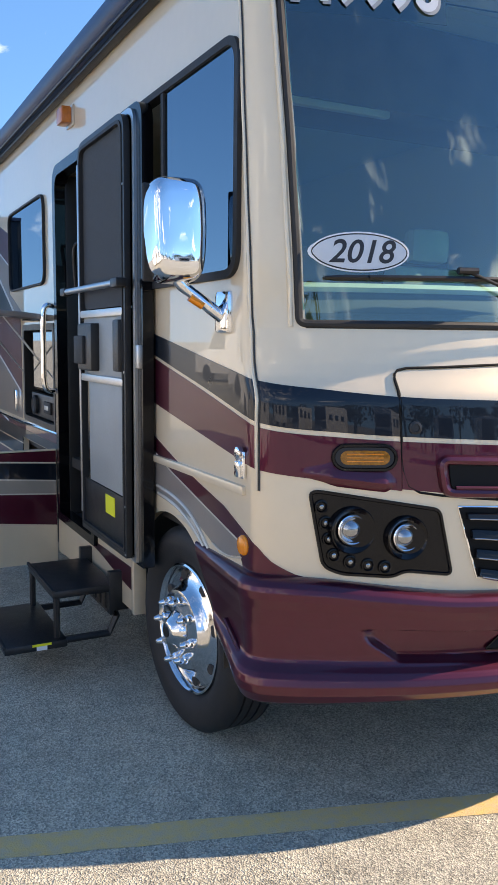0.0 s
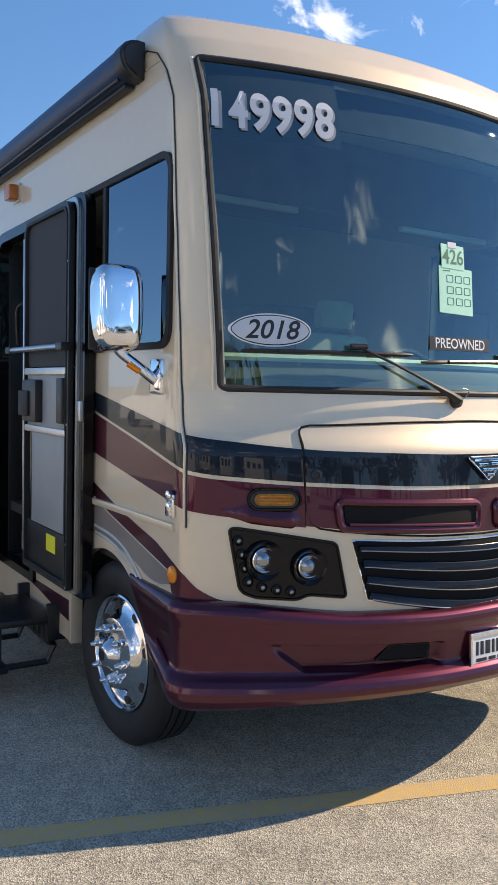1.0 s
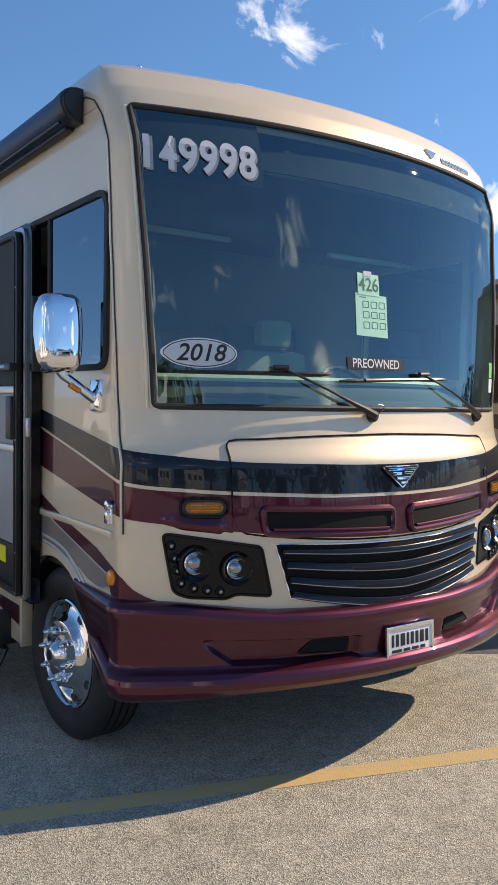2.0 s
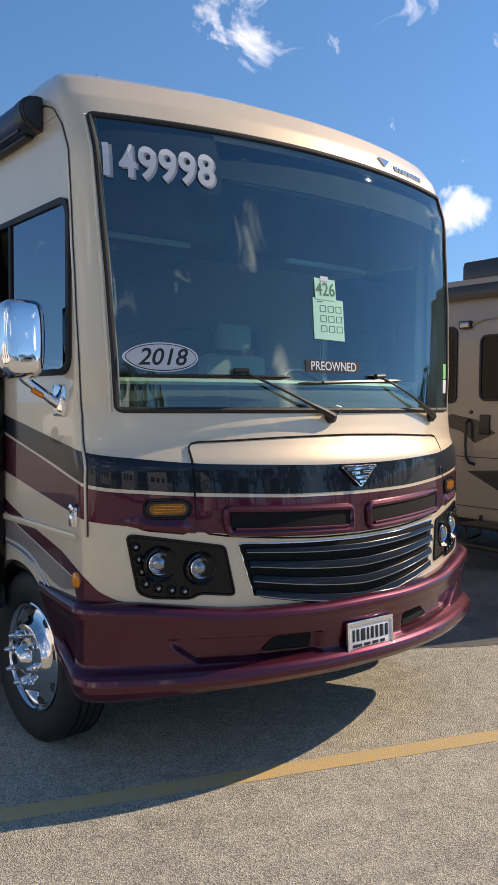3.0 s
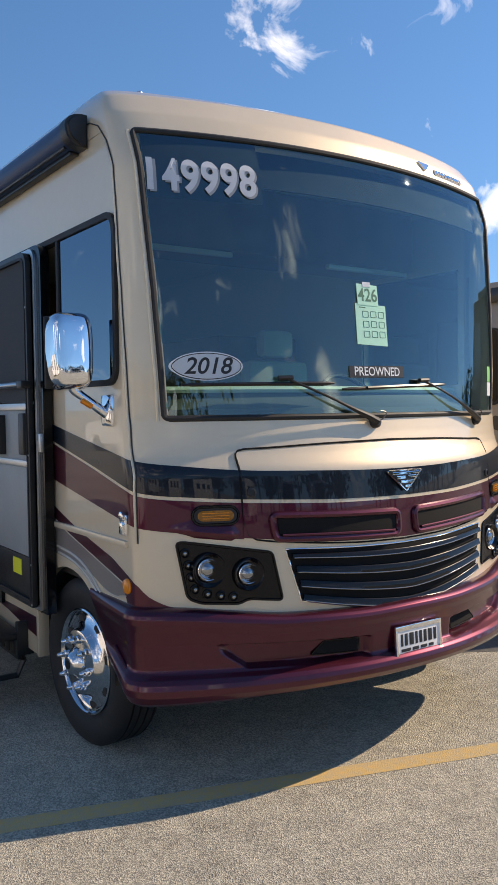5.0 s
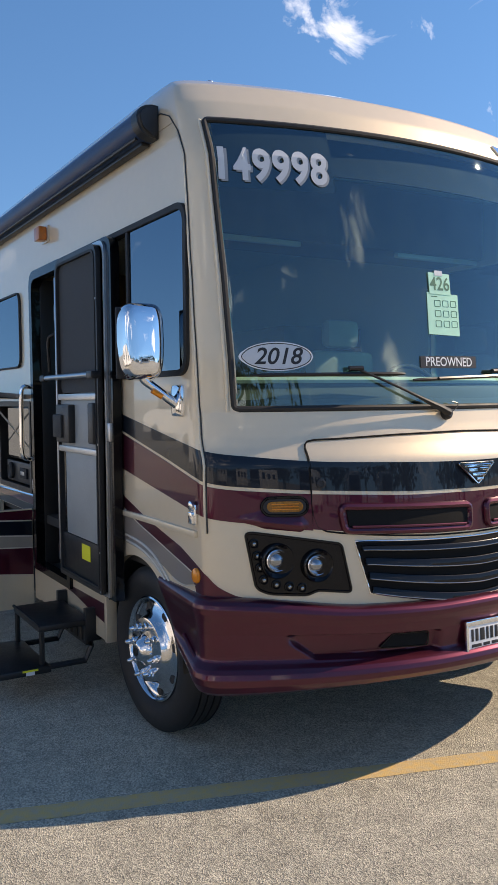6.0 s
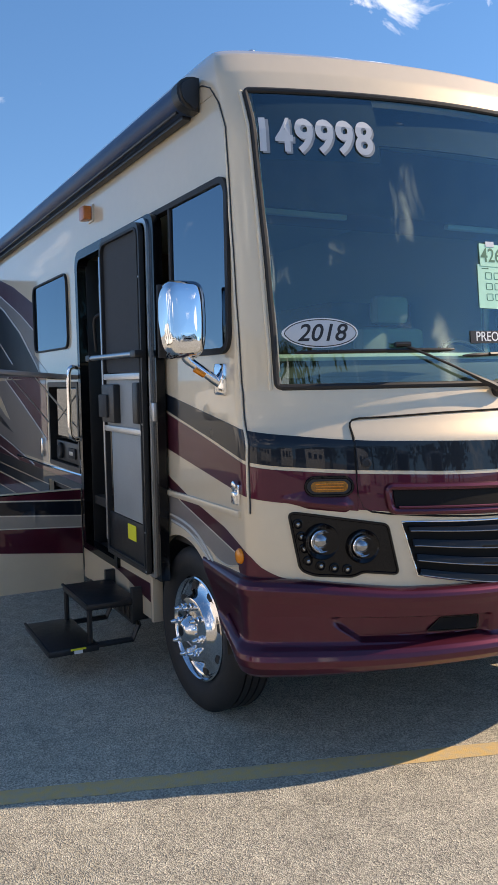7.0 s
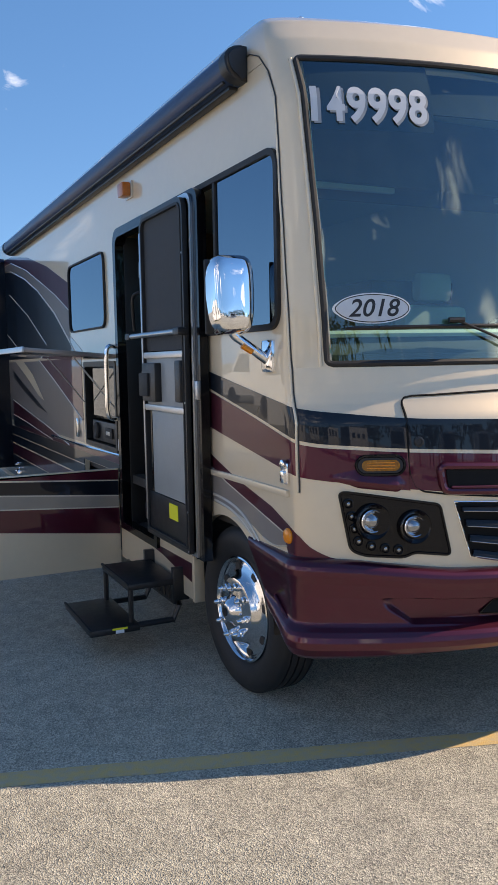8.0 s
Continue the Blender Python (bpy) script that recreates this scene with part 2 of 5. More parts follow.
def lathe(bm, prof, seg=32, m=Matrix.Identity(4), closed=False):
    """Turn a profile of (radius, height) about the local z axis."""
    rings = []
    for r, h in prof:
        if r < 1e-5:
            rings.append([bm.verts.new(m @ Vector((0, 0, h)))])
        else:
            rings.append([bm.verts.new(m @ Vector((r * math.cos(k * math.tau / seg), r * math.sin(k * math.tau / seg), h))) for k in range(seg)])
    pairs = list(zip(rings, rings[1:])) + ([(rings[-1], rings[0])] if closed else [])
    for a, b in pairs:
        for k in range(seg):
            k2 = (k + 1) % seg
            if len(a) == 1 and len(b) == 1:
                continue
            if len(a) == 1:
                bm.faces.new((a[0], b[k], b[k2]))
            elif len(b) == 1:
                bm.faces.new((a[k], a[k2], b[0]))
            else:
                bm.faces.new((a[k], a[k2], b[k2], b[k]))
    return bm


def rounded(poly, r, n=5):
    """The outline of a polygon with its corners rounded."""
    out = []
    c = len(poly)
    for i in range(c):
        p, a, b = Vector(poly[i]), Vector(poly[i - 1]), Vector(poly[(i + 1) % c])
        ra = min(r, (a - p).length * 0.45)
        rb = min(r, (b - p).length * 0.45)
        p0, p2 = p + (a - p).normalized() * ra, p + (b - p).normalized() * rb
        for k in range(n + 1):
            t = k / n
            out.append(tuple((1 - t) ** 2 * p0 + 2 * t * (1 - t) * p + t * t * p2))
    return out


# ---- the motorhome's front and side as one surface ----
ZK = (0.3, 0.6, 0.85, 1.1, 1.39, 1.45, 1.475, 1.50, 1.53, 1.57, 1.62, 1.67, 1.71, 1.94, 2.3, 2.85, 3.0, 3.11, 3.215, 3.275, 3.305, 3.312)
YC = (-0.40, -0.40, -0.39, -0.374, -0.352, -0.347, -0.337, -0.320, -0.299, -0.279, -0.263, -0.250, -0.241, -0.22, -0.18, -0.108, -0.055, -0.01, 0.065, 0.20, 0.42, 0.62)
KK = (0.25, 0.25, 0.25, 0.243, 0.237, 0.236, 0.235, 0.232, 0.228, 0.222, 0.216, 0.21, 0.208, 0.19, 0.17, 0.15, 0.15, 0.15, 0.15, 0.13, 0.1, 0.05)
HALF, X0, CL, CY = 1.275, 1.08, 0.24, 0.06
SEND = X0 + CL


def y_end(z):
    yc, k = np.interp(z, ZK, YC), np.interp(z, ZK, KK)
    return float(yc + k * X0 * X0 + 2 * k * X0 * (HALF - X0) + CY)


def surf(s, z, off=0.0):
    """Point of the skin: s runs across the front from the middle, round the corner and back along the side."""
    def raw(s, z):
        yc, k = float(np.interp(z, ZK, YC)), float(np.interp(z, ZK, KK))
        a, g = abs(s), (-1 if s < 0 else 1)
        if a <= X0:
            x, y = a, yc + k * a * a
        else:
            y0, sl = yc + k * X0 * X0, 2 * k * X0
            cx, cy = HALF, y0 + sl * (HALF - X0)
            t = (a - X0) / CL
            if t <= 1:
                x = (1 - t) ** 2 * X0 + 2 * t * (1 - t) * cx + t * t * HALF
                y = (1 - t) ** 2 * y0 + 2 * t * (1 - t) * cy + t * t * (cy + CY)
            else:
                x, y = HALF, cy + CY + (a - SEND)
        if z > 3.06:
            x *= 1 - 0.085 * ((z - 3.06) / 0.252) ** 2.2
        return Vector((g * x, y, z))
    p = raw(s, z)
    if off == 0.0:
        return p
    e = 0.004
    nrm = (raw(s + e, z) - raw(s - e, z)).cross(raw(s, z + 4 * e) - raw(s, z - 4 * e)).normalized()
    return p + nrm * off


def add_grid(bm, fn, n, m, off, depth):
    """A sheet fn(u, v) -> (s, z) lying off the skin, with edges that go down to depth."""
    v = [[bm.verts.new(surf(*fn(i / n, j / m), off)) for j in range(m + 1)] for i in range(n + 1)]
    for i in range(n):
        for j in range(m):
            bm.faces.new((v[i][j], v[i + 1][j], v[i + 1][j + 1], v[i][j + 1]))
    rim = [(i, 0) for i in range(n)] + [(n, j) for j in range(m)] + [(i, m) for i in range(n, 0, -1)] + [(0, j) for j in range(m, 0, -1)]
    low = [bm.verts.new(surf(*fn(i / n, j / m), depth)) for i, j in rim]
    for k, (i, j) in enumerate(rim):
        i2, j2 = rim[(k + 1) % len(rim)]
        bm.faces.new((v[i][j], low[k], low[(k + 1) % len(rim)], v[i2][j2]))
    return bm


def patch(name, fn, mat, parent, label="", n=24, m=6, off=0.003, depth=-0.01):
    return part(name, add_grid(bmesh.new(), fn, n, m, off, depth), mat, parent, label)


def outline_fn(outline):
    """(u, v) -> (s, z) inside an outline that each upright line cuts twice."""
    s0, s1 = min(p[0] for p in outline), max(p[0] for p in outline)

    def cut(s):
        zs = []
        for (a, za), (b, zb) in zip(outline, outline[1:] + outline[:1]):
            if (a - s) * (b - s) <= 0 and abs(a - b) > 1e-9:
                zs.append(za + (zb - za) * (s - a) / (b - a))
        return (min(zs), max(zs)) if zs else (0, 0)

    def fn(u, v):
        w = 0.5 - 0.5 * math.cos(math.pi * u)
        s = s0 + (s1 - s0) * min(max(w, 0.0005), 0.9995)
        lo, hi = cut(s)
        return s, lo + (hi - lo) * v
    return fn


def dense(outline, step=0.06):
    """The same closed outline with points at most a step apart."""
    out = []
    for p, q in zip(outline, outline[1:] + outline[:1]):
        k = max(1, int(math.hypot(q[0] - p[0], q[1] - p[1]) / step))
        out += [(p[0] + (q[0] - p[0]) * i / k, p[1] + (q[1] - p[1]) * i / k) for i in range(k)]
    return out


def ring(bm, outline, r, off, seg=6):
    """A round bead along an outline on the skin."""
    outline = dense(outline)
    pts = [surf(s, z, off) for s, z in outline]
    n = len(pts)
    rings = []
    for i in range(n):
        d = (pts[(i + 1) % n] - pts[i - 1]).normalized()
        nr = (surf(*outline[i], 0.05) - surf(*outline[i], 0.0)).normalized()
        a = d.cross(nr).normalized()
        rings.append([bm.verts.new(pts[i] + r * (math.cos(k * math.tau / seg) * a + math.sin(k * math.tau / seg) * nr)) for k in range(seg)])
    for i in range(n):
        for k in range(seg):
            bm.faces.new((rings[i][k], rings[i - 1][k], rings[i - 1][(k + 1) % seg], rings[i][(k + 1) % seg]))
    return bm


def bar(bm, s0, s1, zf, h, o0, o1, n=24):
    """A bar along the skin from s0 to s1 at height zf(s), h tall, from offset o0 to o1, its front edges eased."""
    sec = [(-h / 2, o0), (-h / 2, o1 - 0.25 * h), (-h / 4, o1), (h / 4, o1), (h / 2, o1 - 0.25 * h), (h / 2, o0)]
    rows = []
    for i in range(n + 1):
        s = s0 + (s1 - s0) * i / n
        rows.append([bm.verts.new(surf(s, zf(s) + dz, o)) for dz, o in sec])
    for a, b in zip(rows, rows[1:]):
        for k in range(len(sec)):
            k2 = (k + 1) % len(sec)
            bm.faces.new((a[k], a[k2], b[k2], b[k]))
    bm.faces.new(rows[0])
    bm.faces.new(rows[-1][::-1])
    return bm


def flow(pts, k=6):
    """A smooth run of points through the given ones."""
    pts = [Vector(p) for p in pts]
    ext = [pts[0]] + pts + [pts[-1]]
    out = []
    for a, b, c, d in zip(ext, ext[1:], ext[2:], ext[3:]):
        for i in range(k):
            t = i / k
            out.append(0.5 * (2 * b + (c - a) * t + (2 * a - 5 * b + 4 * c - d) * t * t + (3 * b - a - 3 * c + d) * t ** 3))
    return out + [pts[-1]]


def wedge(bm, s0, s1, zf, sec, n=36, ease=0.14):
    """A moulded ridge along the skin: section of (dz, base offset, rise), its rise dying out at both ends."""
    rows = []
    for i in range(n + 1):
        s = s0 + (s1 - s0) * i / n
        amp = min(1.0, abs(s - s0) / ease, abs(s - s1) / (0.4 * ease))
        amp = amp * amp * (3 - 2 * amp)
        rows.append([bm.verts.new(surf(s, zf(s) + dz * (0.35 + 0.65 * amp), o + r * amp)) for dz, o, r in sec])
    for a, b in zip(rows, rows[1:]):
        for k in range(len(sec) - 1):
            bm.faces.new((a[k], a[k + 1], b[k + 1], b[k]))
    return bm


def lin(pairs):
    xs, zs = [p[0] for p in pairs], [p[1] for p in pairs]
    return lambda s: float(np.interp(abs(s), xs, zs))


def smooth_lin(pairs):
    f0 = lin(pairs)
    return lambda s: sum(f0(abs(s) + d) for d in (-0.06, -0.03, 0, 0.03, 0.06)) / 5


# ---- ground ----
def build_ground():
    bm = bmesh.new()
    n = 24
    xs = [-900, -200, -60, -20] + [-12 + i for i in range(n + 1)] + [20, 60, 200, 900]
    v = [[bm.verts.new((x, y, 0)) for y in xs] for x in xs]
    for i in range(len(xs) - 1):
        for j in range(len(xs) - 1):
            bm.faces.new((v[i][j], v[i + 1][j], v[i + 1][j + 1], v[i][j + 1]))
    ob = part("ground", bm, ASPHALT, None)
    tagged(ob, "worn grey asphalt lot with coarse stone grit", "ground", kind="structure")
    bm = bmesh.new()
    a, b = Vector((-9.0, 2.38, 0.002)), Vector((9.0, -3.27, 0.002))
    d = (b - a).normalized()
    side = Vector((-d.y, d.x, 0)) * 0.060
    k = 140
    rows = []
    for i in range(k + 1):
        p = a + (b - a) * i / k
        w = 1 + 0.10 * noise.noise(Vector((i * 0.9, 0, 0)))
        w2 = 1 + 0.10 * noise.noise(Vector((i * 0.9, 7, 0)))
        rows.append((bm.verts.new(p + side * w), bm.verts.new(p - side * w2)))
    for r0, r1 in zip(rows, rows[1:]):
        bm.faces.new((r0[0], r0[1], r1[1], r1[0]))
    ob = part("parking_line", bm, LINEY, None)
    tagged(ob, "faded yellow painted parking line on asphalt", "road marking", kind="structure")


def build_shade_strip():
    """Smooth dark asphalt under and before the neighbouring motorhome, its shade put into the colour, with an uneven
    front edge.
    """
    bm = bmesh.new()
    k = 60
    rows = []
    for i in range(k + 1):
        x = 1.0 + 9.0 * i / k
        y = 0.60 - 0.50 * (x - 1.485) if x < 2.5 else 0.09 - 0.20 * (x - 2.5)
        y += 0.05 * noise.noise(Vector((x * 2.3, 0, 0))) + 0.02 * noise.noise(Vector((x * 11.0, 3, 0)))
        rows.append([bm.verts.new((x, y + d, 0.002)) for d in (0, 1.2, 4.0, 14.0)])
    for a, b in zip(rows, rows[1:]):
        for q in range(3):
            bm.faces.new((a[q], b[q], b[q + 1], a[q + 1]))
    ob = part("shade_strip", bm, SHADEDARK, None)
    tagged(ob, "dark asphalt strip with painted shade and pale scuffs", "pavement", kind="structure")


build_ground()
build_shade_strip()

# ---- motorhome ----
rv = thing("motorhome", "champagne motorhome with maroon and black swoosh graphics", "motorhome")
YS, ZROOF, LEN = 0.30, 3.10, 10.6


def skin_fn(z0, z1, ys=YS):
    """Columns right across the front, ending upright at YS on both sides."""
    def fn(u, v):
        z = z0 + (z1 - z0) * v
        w = 2 * u - 1
        a = abs(w)
        if a < 0.55:
            s = a / 0.55 * X0
        elif a < 0.93:
            s = X0 + (a - 0.55) / 0.38 * CL
        else:
            s = SEND + (a - 0.93) / 0.07 * max(ys - y_end(z), 0.004)
        return math.copysign(s, w), z
    return fn


def glass_edge(z):
    """Half width of the windshield along the skin: a little wider at the top."""
    return 1.108 + 0.038 * (z - 1.70)


patch("front_fascia", skin_fn(0.745, 1.685), TAN, rv, n=112, m=92, off=0, depth=-0.05)
patch("front_cap", skin_fn(3.025, 3.312, 0.74), TAN, rv, n=112, m=26, off=0, depth=-0.05)
for g in (-1, 1):
    def pillar(u, v, g=g):
        z = 1.685 + 1.34 * v
        e = glass_edge(z) - 0.012
        s = e + (SEND - e) * min(u / 0.85, 1) + max(0, u - 0.85) / 0.15 * max(YS - y_end(z), 0.004)
        return g * s, z
    patch("pillar", pillar, TAN, rv, n=20, m=20, off=0, depth=-0.05)

# roof: crowned shell behind the front cap
bm = bmesh.new()
prof = [(-HALF * (1 - 0.085 * ((z - 3.06) / 0.252) ** 2.2), z) for z in (3.06, 3.1, 3.14, 3.18, 3.22, 3.25, 3.28, 3.312)] + [(-0.6, 3.313), (0, 3.314)]
prof = prof + [(-x, z) for x, z in prof[-2::-1]]
rows = [[bm.verts.new((x, y, z)) for x, z in prof] for y in (0.735, 1.0, 4.0, 7.0, LEN)]
for a, b in zip(rows, rows[1:]):
    for k in range(len(prof) - 1):
        bm.faces.new((a[k], a[k + 1], b[k + 1], b[k]))
bm.faces.new(rows[-1])
part("roof", bm, TAN, rv)


def wall_panel(bm, y0, y1, zlo, zhi, x=-HALF, t=0.04, n=1):
    """Upright slab of the side wall between two heights that may vary along it."""
    f0 = zlo if callable(zlo) else (lambda y: zlo)
    f1 = zhi if callable(zhi) else (lambda y: zhi)
    g = -1 if x < 0 else 1
    ys = [y0 + (y1 - y0) * i / n for i in range(n + 1)]
    a = [[bm.verts.new((xx, y, fz(y))) for xx, fz in ((x, f0), (x, f1), (x - g * t, f1), (x - g * t, f0))] for y in ys]
    for r0, r1 in zip(a, a[1:]):
        for k in range(4):
            bm.faces.new((r0[k], r0[(k + 1) % 4], r1[(k + 1) % 4], r1[k]))
    bm.faces.new(a[0])
    bm.faces.new(a[-1][::-1])


def arch(y):
    z = 0.42 + math.sqrt(max(0.0, 0.50 ** 2 - (y - 0.80) ** 2))
    return max(z, 0.66) if y < 0.6 else z


DOOR0, DOOR1, DOORB, DOORT = 1.90, 2.60, 0.56, 2.60
TV0, TV1, TVB, TVT = 2.74, 3.62, 1.08, 1.72
BAY0, BAY1, BAYB, BAYT = 2.72, 3.75, 0.30, 0.92
for y0, y1, z0, z1, n in ((YS, 1.27, arch, 1.86, 28), (1.27, DOOR0, 0.34, 1.86, 1), (YS, 0.745, 2.64, 3.022, 1), (0.745, 1.25, 2.64, ZROOF, 1), (1.25, DOOR0, 1.86, ZROOF, 1), (DOOR0, DOOR1, 0.31, DOORB, 1), (DOOR0, DOOR1, DOORT, ZROOF, 1),
                          (DOOR1, BAY0, 0.30, ZROOF, 1), (BAY0, BAY1, BAYT, TVB, 1), (BAY0, TV0, TVB, TVT, 1), (TV1, BAY1, TVB, TVT, 1), (BAY0, 2.97, TVT, ZROOF, 1), (2.97, 4.02, TVT, 2.01, 1),
                          (2.97, 4.02, 2.54, ZROOF, 1), (BAY1, 4.02, 0.30, TVT, 1), (4.02, LEN, 0.30, ZROOF, 1)):
    bm = bmesh.new()
    wall_panel(bm, y0, y1, z0, z1, n=n)
    part("wall_panel", bm, TAN, rv, smooth=False)
for y0, y1, z0, z1, n in ((YS, 1.27, arch, 1.88, 28), (YS, 0.745, 2.62, 3.022, 1), (0.745, 1.27, 2.62, ZROOF, 1), (YS, 0.36, 1.88, 2.62, 1), (1.27, LEN, 0.32, ZROOF, 1)):
    bm = bmesh.new()
    wall_panel(bm, y0, y1, z0, z1, x=HALF, n=n)
    part("wall_panel", bm, TAN, rv, smooth=False)
bm = bmesh.new()
box(bm, (-1.235, LEN - 0.06, 0.4), (1.235, LEN, 3.1))
part("rear_wall", bm, TAN, rv)
bm = bmesh.new()
box(bm, (-1.22, 0.25, 0.86), (1.22, LEN - 0.1, 0.92))
part("cabin_floor", bm, DARKIN, rv)
bm = bmesh.new()
box(bm, (-1.0, 1.35, 0.38), (1.0, LEN - 0.3, 0.42))
part("underbody", bm, BLACK, rv)

# windshield
WS = rounded([(-1.108, 1.70), (1.108, 1.70), (1.158, 3.012), (-1.158, 3.012)], 0.02)
ws = patch("windshield", outline_fn(WS), GLASS, rv, n=60, m=20, off=0.0, depth=-0.004)
ws.visible_shadow = False
bm = bmesh.new()
ring(bm, rounded([(-1.108, 1.70), (-0.57, 1.70), (0, 1.70), (0.57, 1.70), (1.108, 1.70), (1.158, 3.012), (0.57, 3.012), (0, 3.012), (-0.57, 3.012), (-1.158, 3.012)], 0.02, 6), 0.0135, 0.001, 8)
part("gasket", bm, RUBBER, ws, "black rubber windshield gasket")

for g in (-1, 1):
    part("pillar_flange", tube(bmesh.new(), [surf(g * (glass_edge(z) + 0.019), z, 0.001) for z in [1.69 + 0.055 * k for k in range(25)]], 0.009, 8), TAN, rv, "raised champagne flange beside the windshield")

# bumper
BP = [(0.868, -0.01), (0.868, 0.015), (0.863, 0.034), (0.853, 0.051), (0.839, 0.063), (0.820, 0.069), (0.795, 0.066), (0.76, 0.055), (0.70, 0.042), (0.60, 0.030), (0.582, 0.030), (0.570, 0.036), (0.559, 0.050), (0.547, 0.067), (0.530, 0.080), (0.505, 0.087), (0.475, 0.082), (0.440, 0.060), (0.415, 0.02), (0.40, -0.06)]
TOPB = smooth_lin([(0, 0.795), (0.3, 0.79), (0.7, 0.80), (1.0, 0.835), (1.12, 0.85), (2, 0.86)])


def bumper_z(s, z, lift=0.0):
    """Heights of the bumper follow its top line."""
    k = (z - 0.40) / 0.465
    base = 0.445 - 0.04 * min(1, (abs(s) / 1.2)) ** 2 + 0.11 * lift ** 1.4
    return base + k * (TOPB(s) + 0.01 - base)


def soft(e0, e1, v):
    k = min(1.0, max(0.0, (v - e0) / (e1 - e0)))
    return k * k * (3 - 2 * k)


def scoop(a, z):
    """Depth of the moulded scoop round the bumper's air slot; it runs out to a point towards the corner."""
    end = min(1.0, max(0.0, (0.985 - a) / 0.13))
    top = 0.664 + 0.028 * (a - 0.30) / 0.67
    low = 0.574 + 0.014 * (a - 0.30) / 0.65 + 0.095 * (1 - end)
    return 0.040 * soft(0.262, 0.300, a) * soft(0.0, 0.5, end) * soft(top + 0.006, top - 0.006, z) * soft(low - 0.010 - 0.012 * (1 - end), low + 0.008 + 0.016 * (1 - end), z)


bm = bmesh.new()
cols = []
N = 440
fine = []
for (za, oa), (zb, ob) in zip(BP, BP[1:]):
    k = max(2, int(abs(zb - za) / 0.004))
    fine += [(za + (zb - za) * q / k, oa + (ob - oa) * q / k) for q in range(k)]
fine.append(BP[-1])
for i in range(N + 1):
    w = 2 * i / N - 1
    a = abs(w)
    s = a / 0.6 * X0 if a < 0.6 else X0 + min(a - 0.6, 0.25) / 0.25 * CL
    col = []
    for z, o in fine:
        zz = bumper_z(s, z, max(0.0, a - 0.80) / 0.20)
        back = 0.26 + 0.80 * (zz - 0.54) - y_end(zz)
        s2 = s + max(0.0, a - 0.85) / 0.15 * max(back, 0.02)
        o2 = o * (1 - 0.75 * (max(0.0, a - 0.75) / 0.25) ** 1.2) - scoop(s, zz)
        col.append(bm.verts.new(surf(math.copysign(s2, w), zz, o2)))
    cols.append(col)
for a, b in zip(cols, cols[1:]):
    for k in range(len(fine)):
        k2 = (k + 1) % len(fine)
        bm.faces.new((a[k], a[k2], b[k2], b[k]))
bm.faces.new(cols[0])
bm.faces.new(cols[-1][::-1])
part("bumper", bm, MAROON, rv, "glossy maroon moulded bumper with scooped air slots")


def slab(bm, outline, x0, x1):
    """A plate with an outline of (y, z), between two depths x0 and x1."""
    a = [bm.verts.new((x0, y, z)) for y, z in outline]
    b = [bm.verts.new((x1, y, z)) for y, z in outline]
    n = len(a)
    bm.faces.new(a)
    bm.faces.new(b[::-1])
    for i in range(n):
        bm.faces.new((a[i], b[i], b[(i + 1) % n], a[(i + 1) % n]))
    return bm


def frame_slab(bm, outer, inner, x0, x1):
    """A flat ring between two outlines of equal count."""
    q = [[bm.verts.new((x, y, z)) for y, z in ol] for x, ol in ((x0, outer), (x1, outer), (x1, inner), (x0, inner))]
    n = len(outer)
    for k in range(4):
        a, b = q[k], q[(k + 1) % 4]
        for i in range(n):
            bm.faces.new((a[i], a[(i + 1) % n], b[(i + 1) % n], b[i]))
    return bm


def rect(y0, y1, z0, z1, r):
    return rounded([(y0, z0), (y1, z0), (y1, z1), (y0, z1)], r, 6)


def door_rect(y0, y1, z0, z1, r, low=0.012):
    """An outline with large upper and small lower corners."""
    up, dn = rect(y0, y1, z0, z1, r), rect(y0, y1, z0, z1, low)
    return dn[:14] + up[14:]


def mirrored(outline, g):
    return [(g * s, z) for s, z in outline]


# ---- front graphics ----
BT = smooth_lin([(0, 1.440), (0.25, 1.442), (0.8, 1.458), (1.0, 1.476), (1.12, 1.491), (1.32, 1.525), (2.14, 1.665), (3.2, 1.86)])
BB = smooth_lin([(0, 1.308), (0.4, 1.312), (0.9, 1.335), (1.13, 1.353), (1.32, 1.385), (2.14, 1.575), (3.2, 1.80)])
MB = smooth_lin([(0, 1.100), (0.3, 1.105), (0.56, 1.123), (0.9, 1.158), (1.13, 1.196), (1.32, 1.225), (2.14, 1.36), (3.2, 1.56)])
HOODW = 0.845


def band(name, top, bot, a, b, mat, off, n=30, m=4, label="", parent=None):
    def fn(u, v):
        s = a + (b - a) * u
        return s, bot(s) + (top(s) - bot(s)) * v
    return patch(name, fn, mat, parent or rv, label, n, m, off, off - 0.008)


def shifted(f0, d):
    return lambda s: f0(s) + d


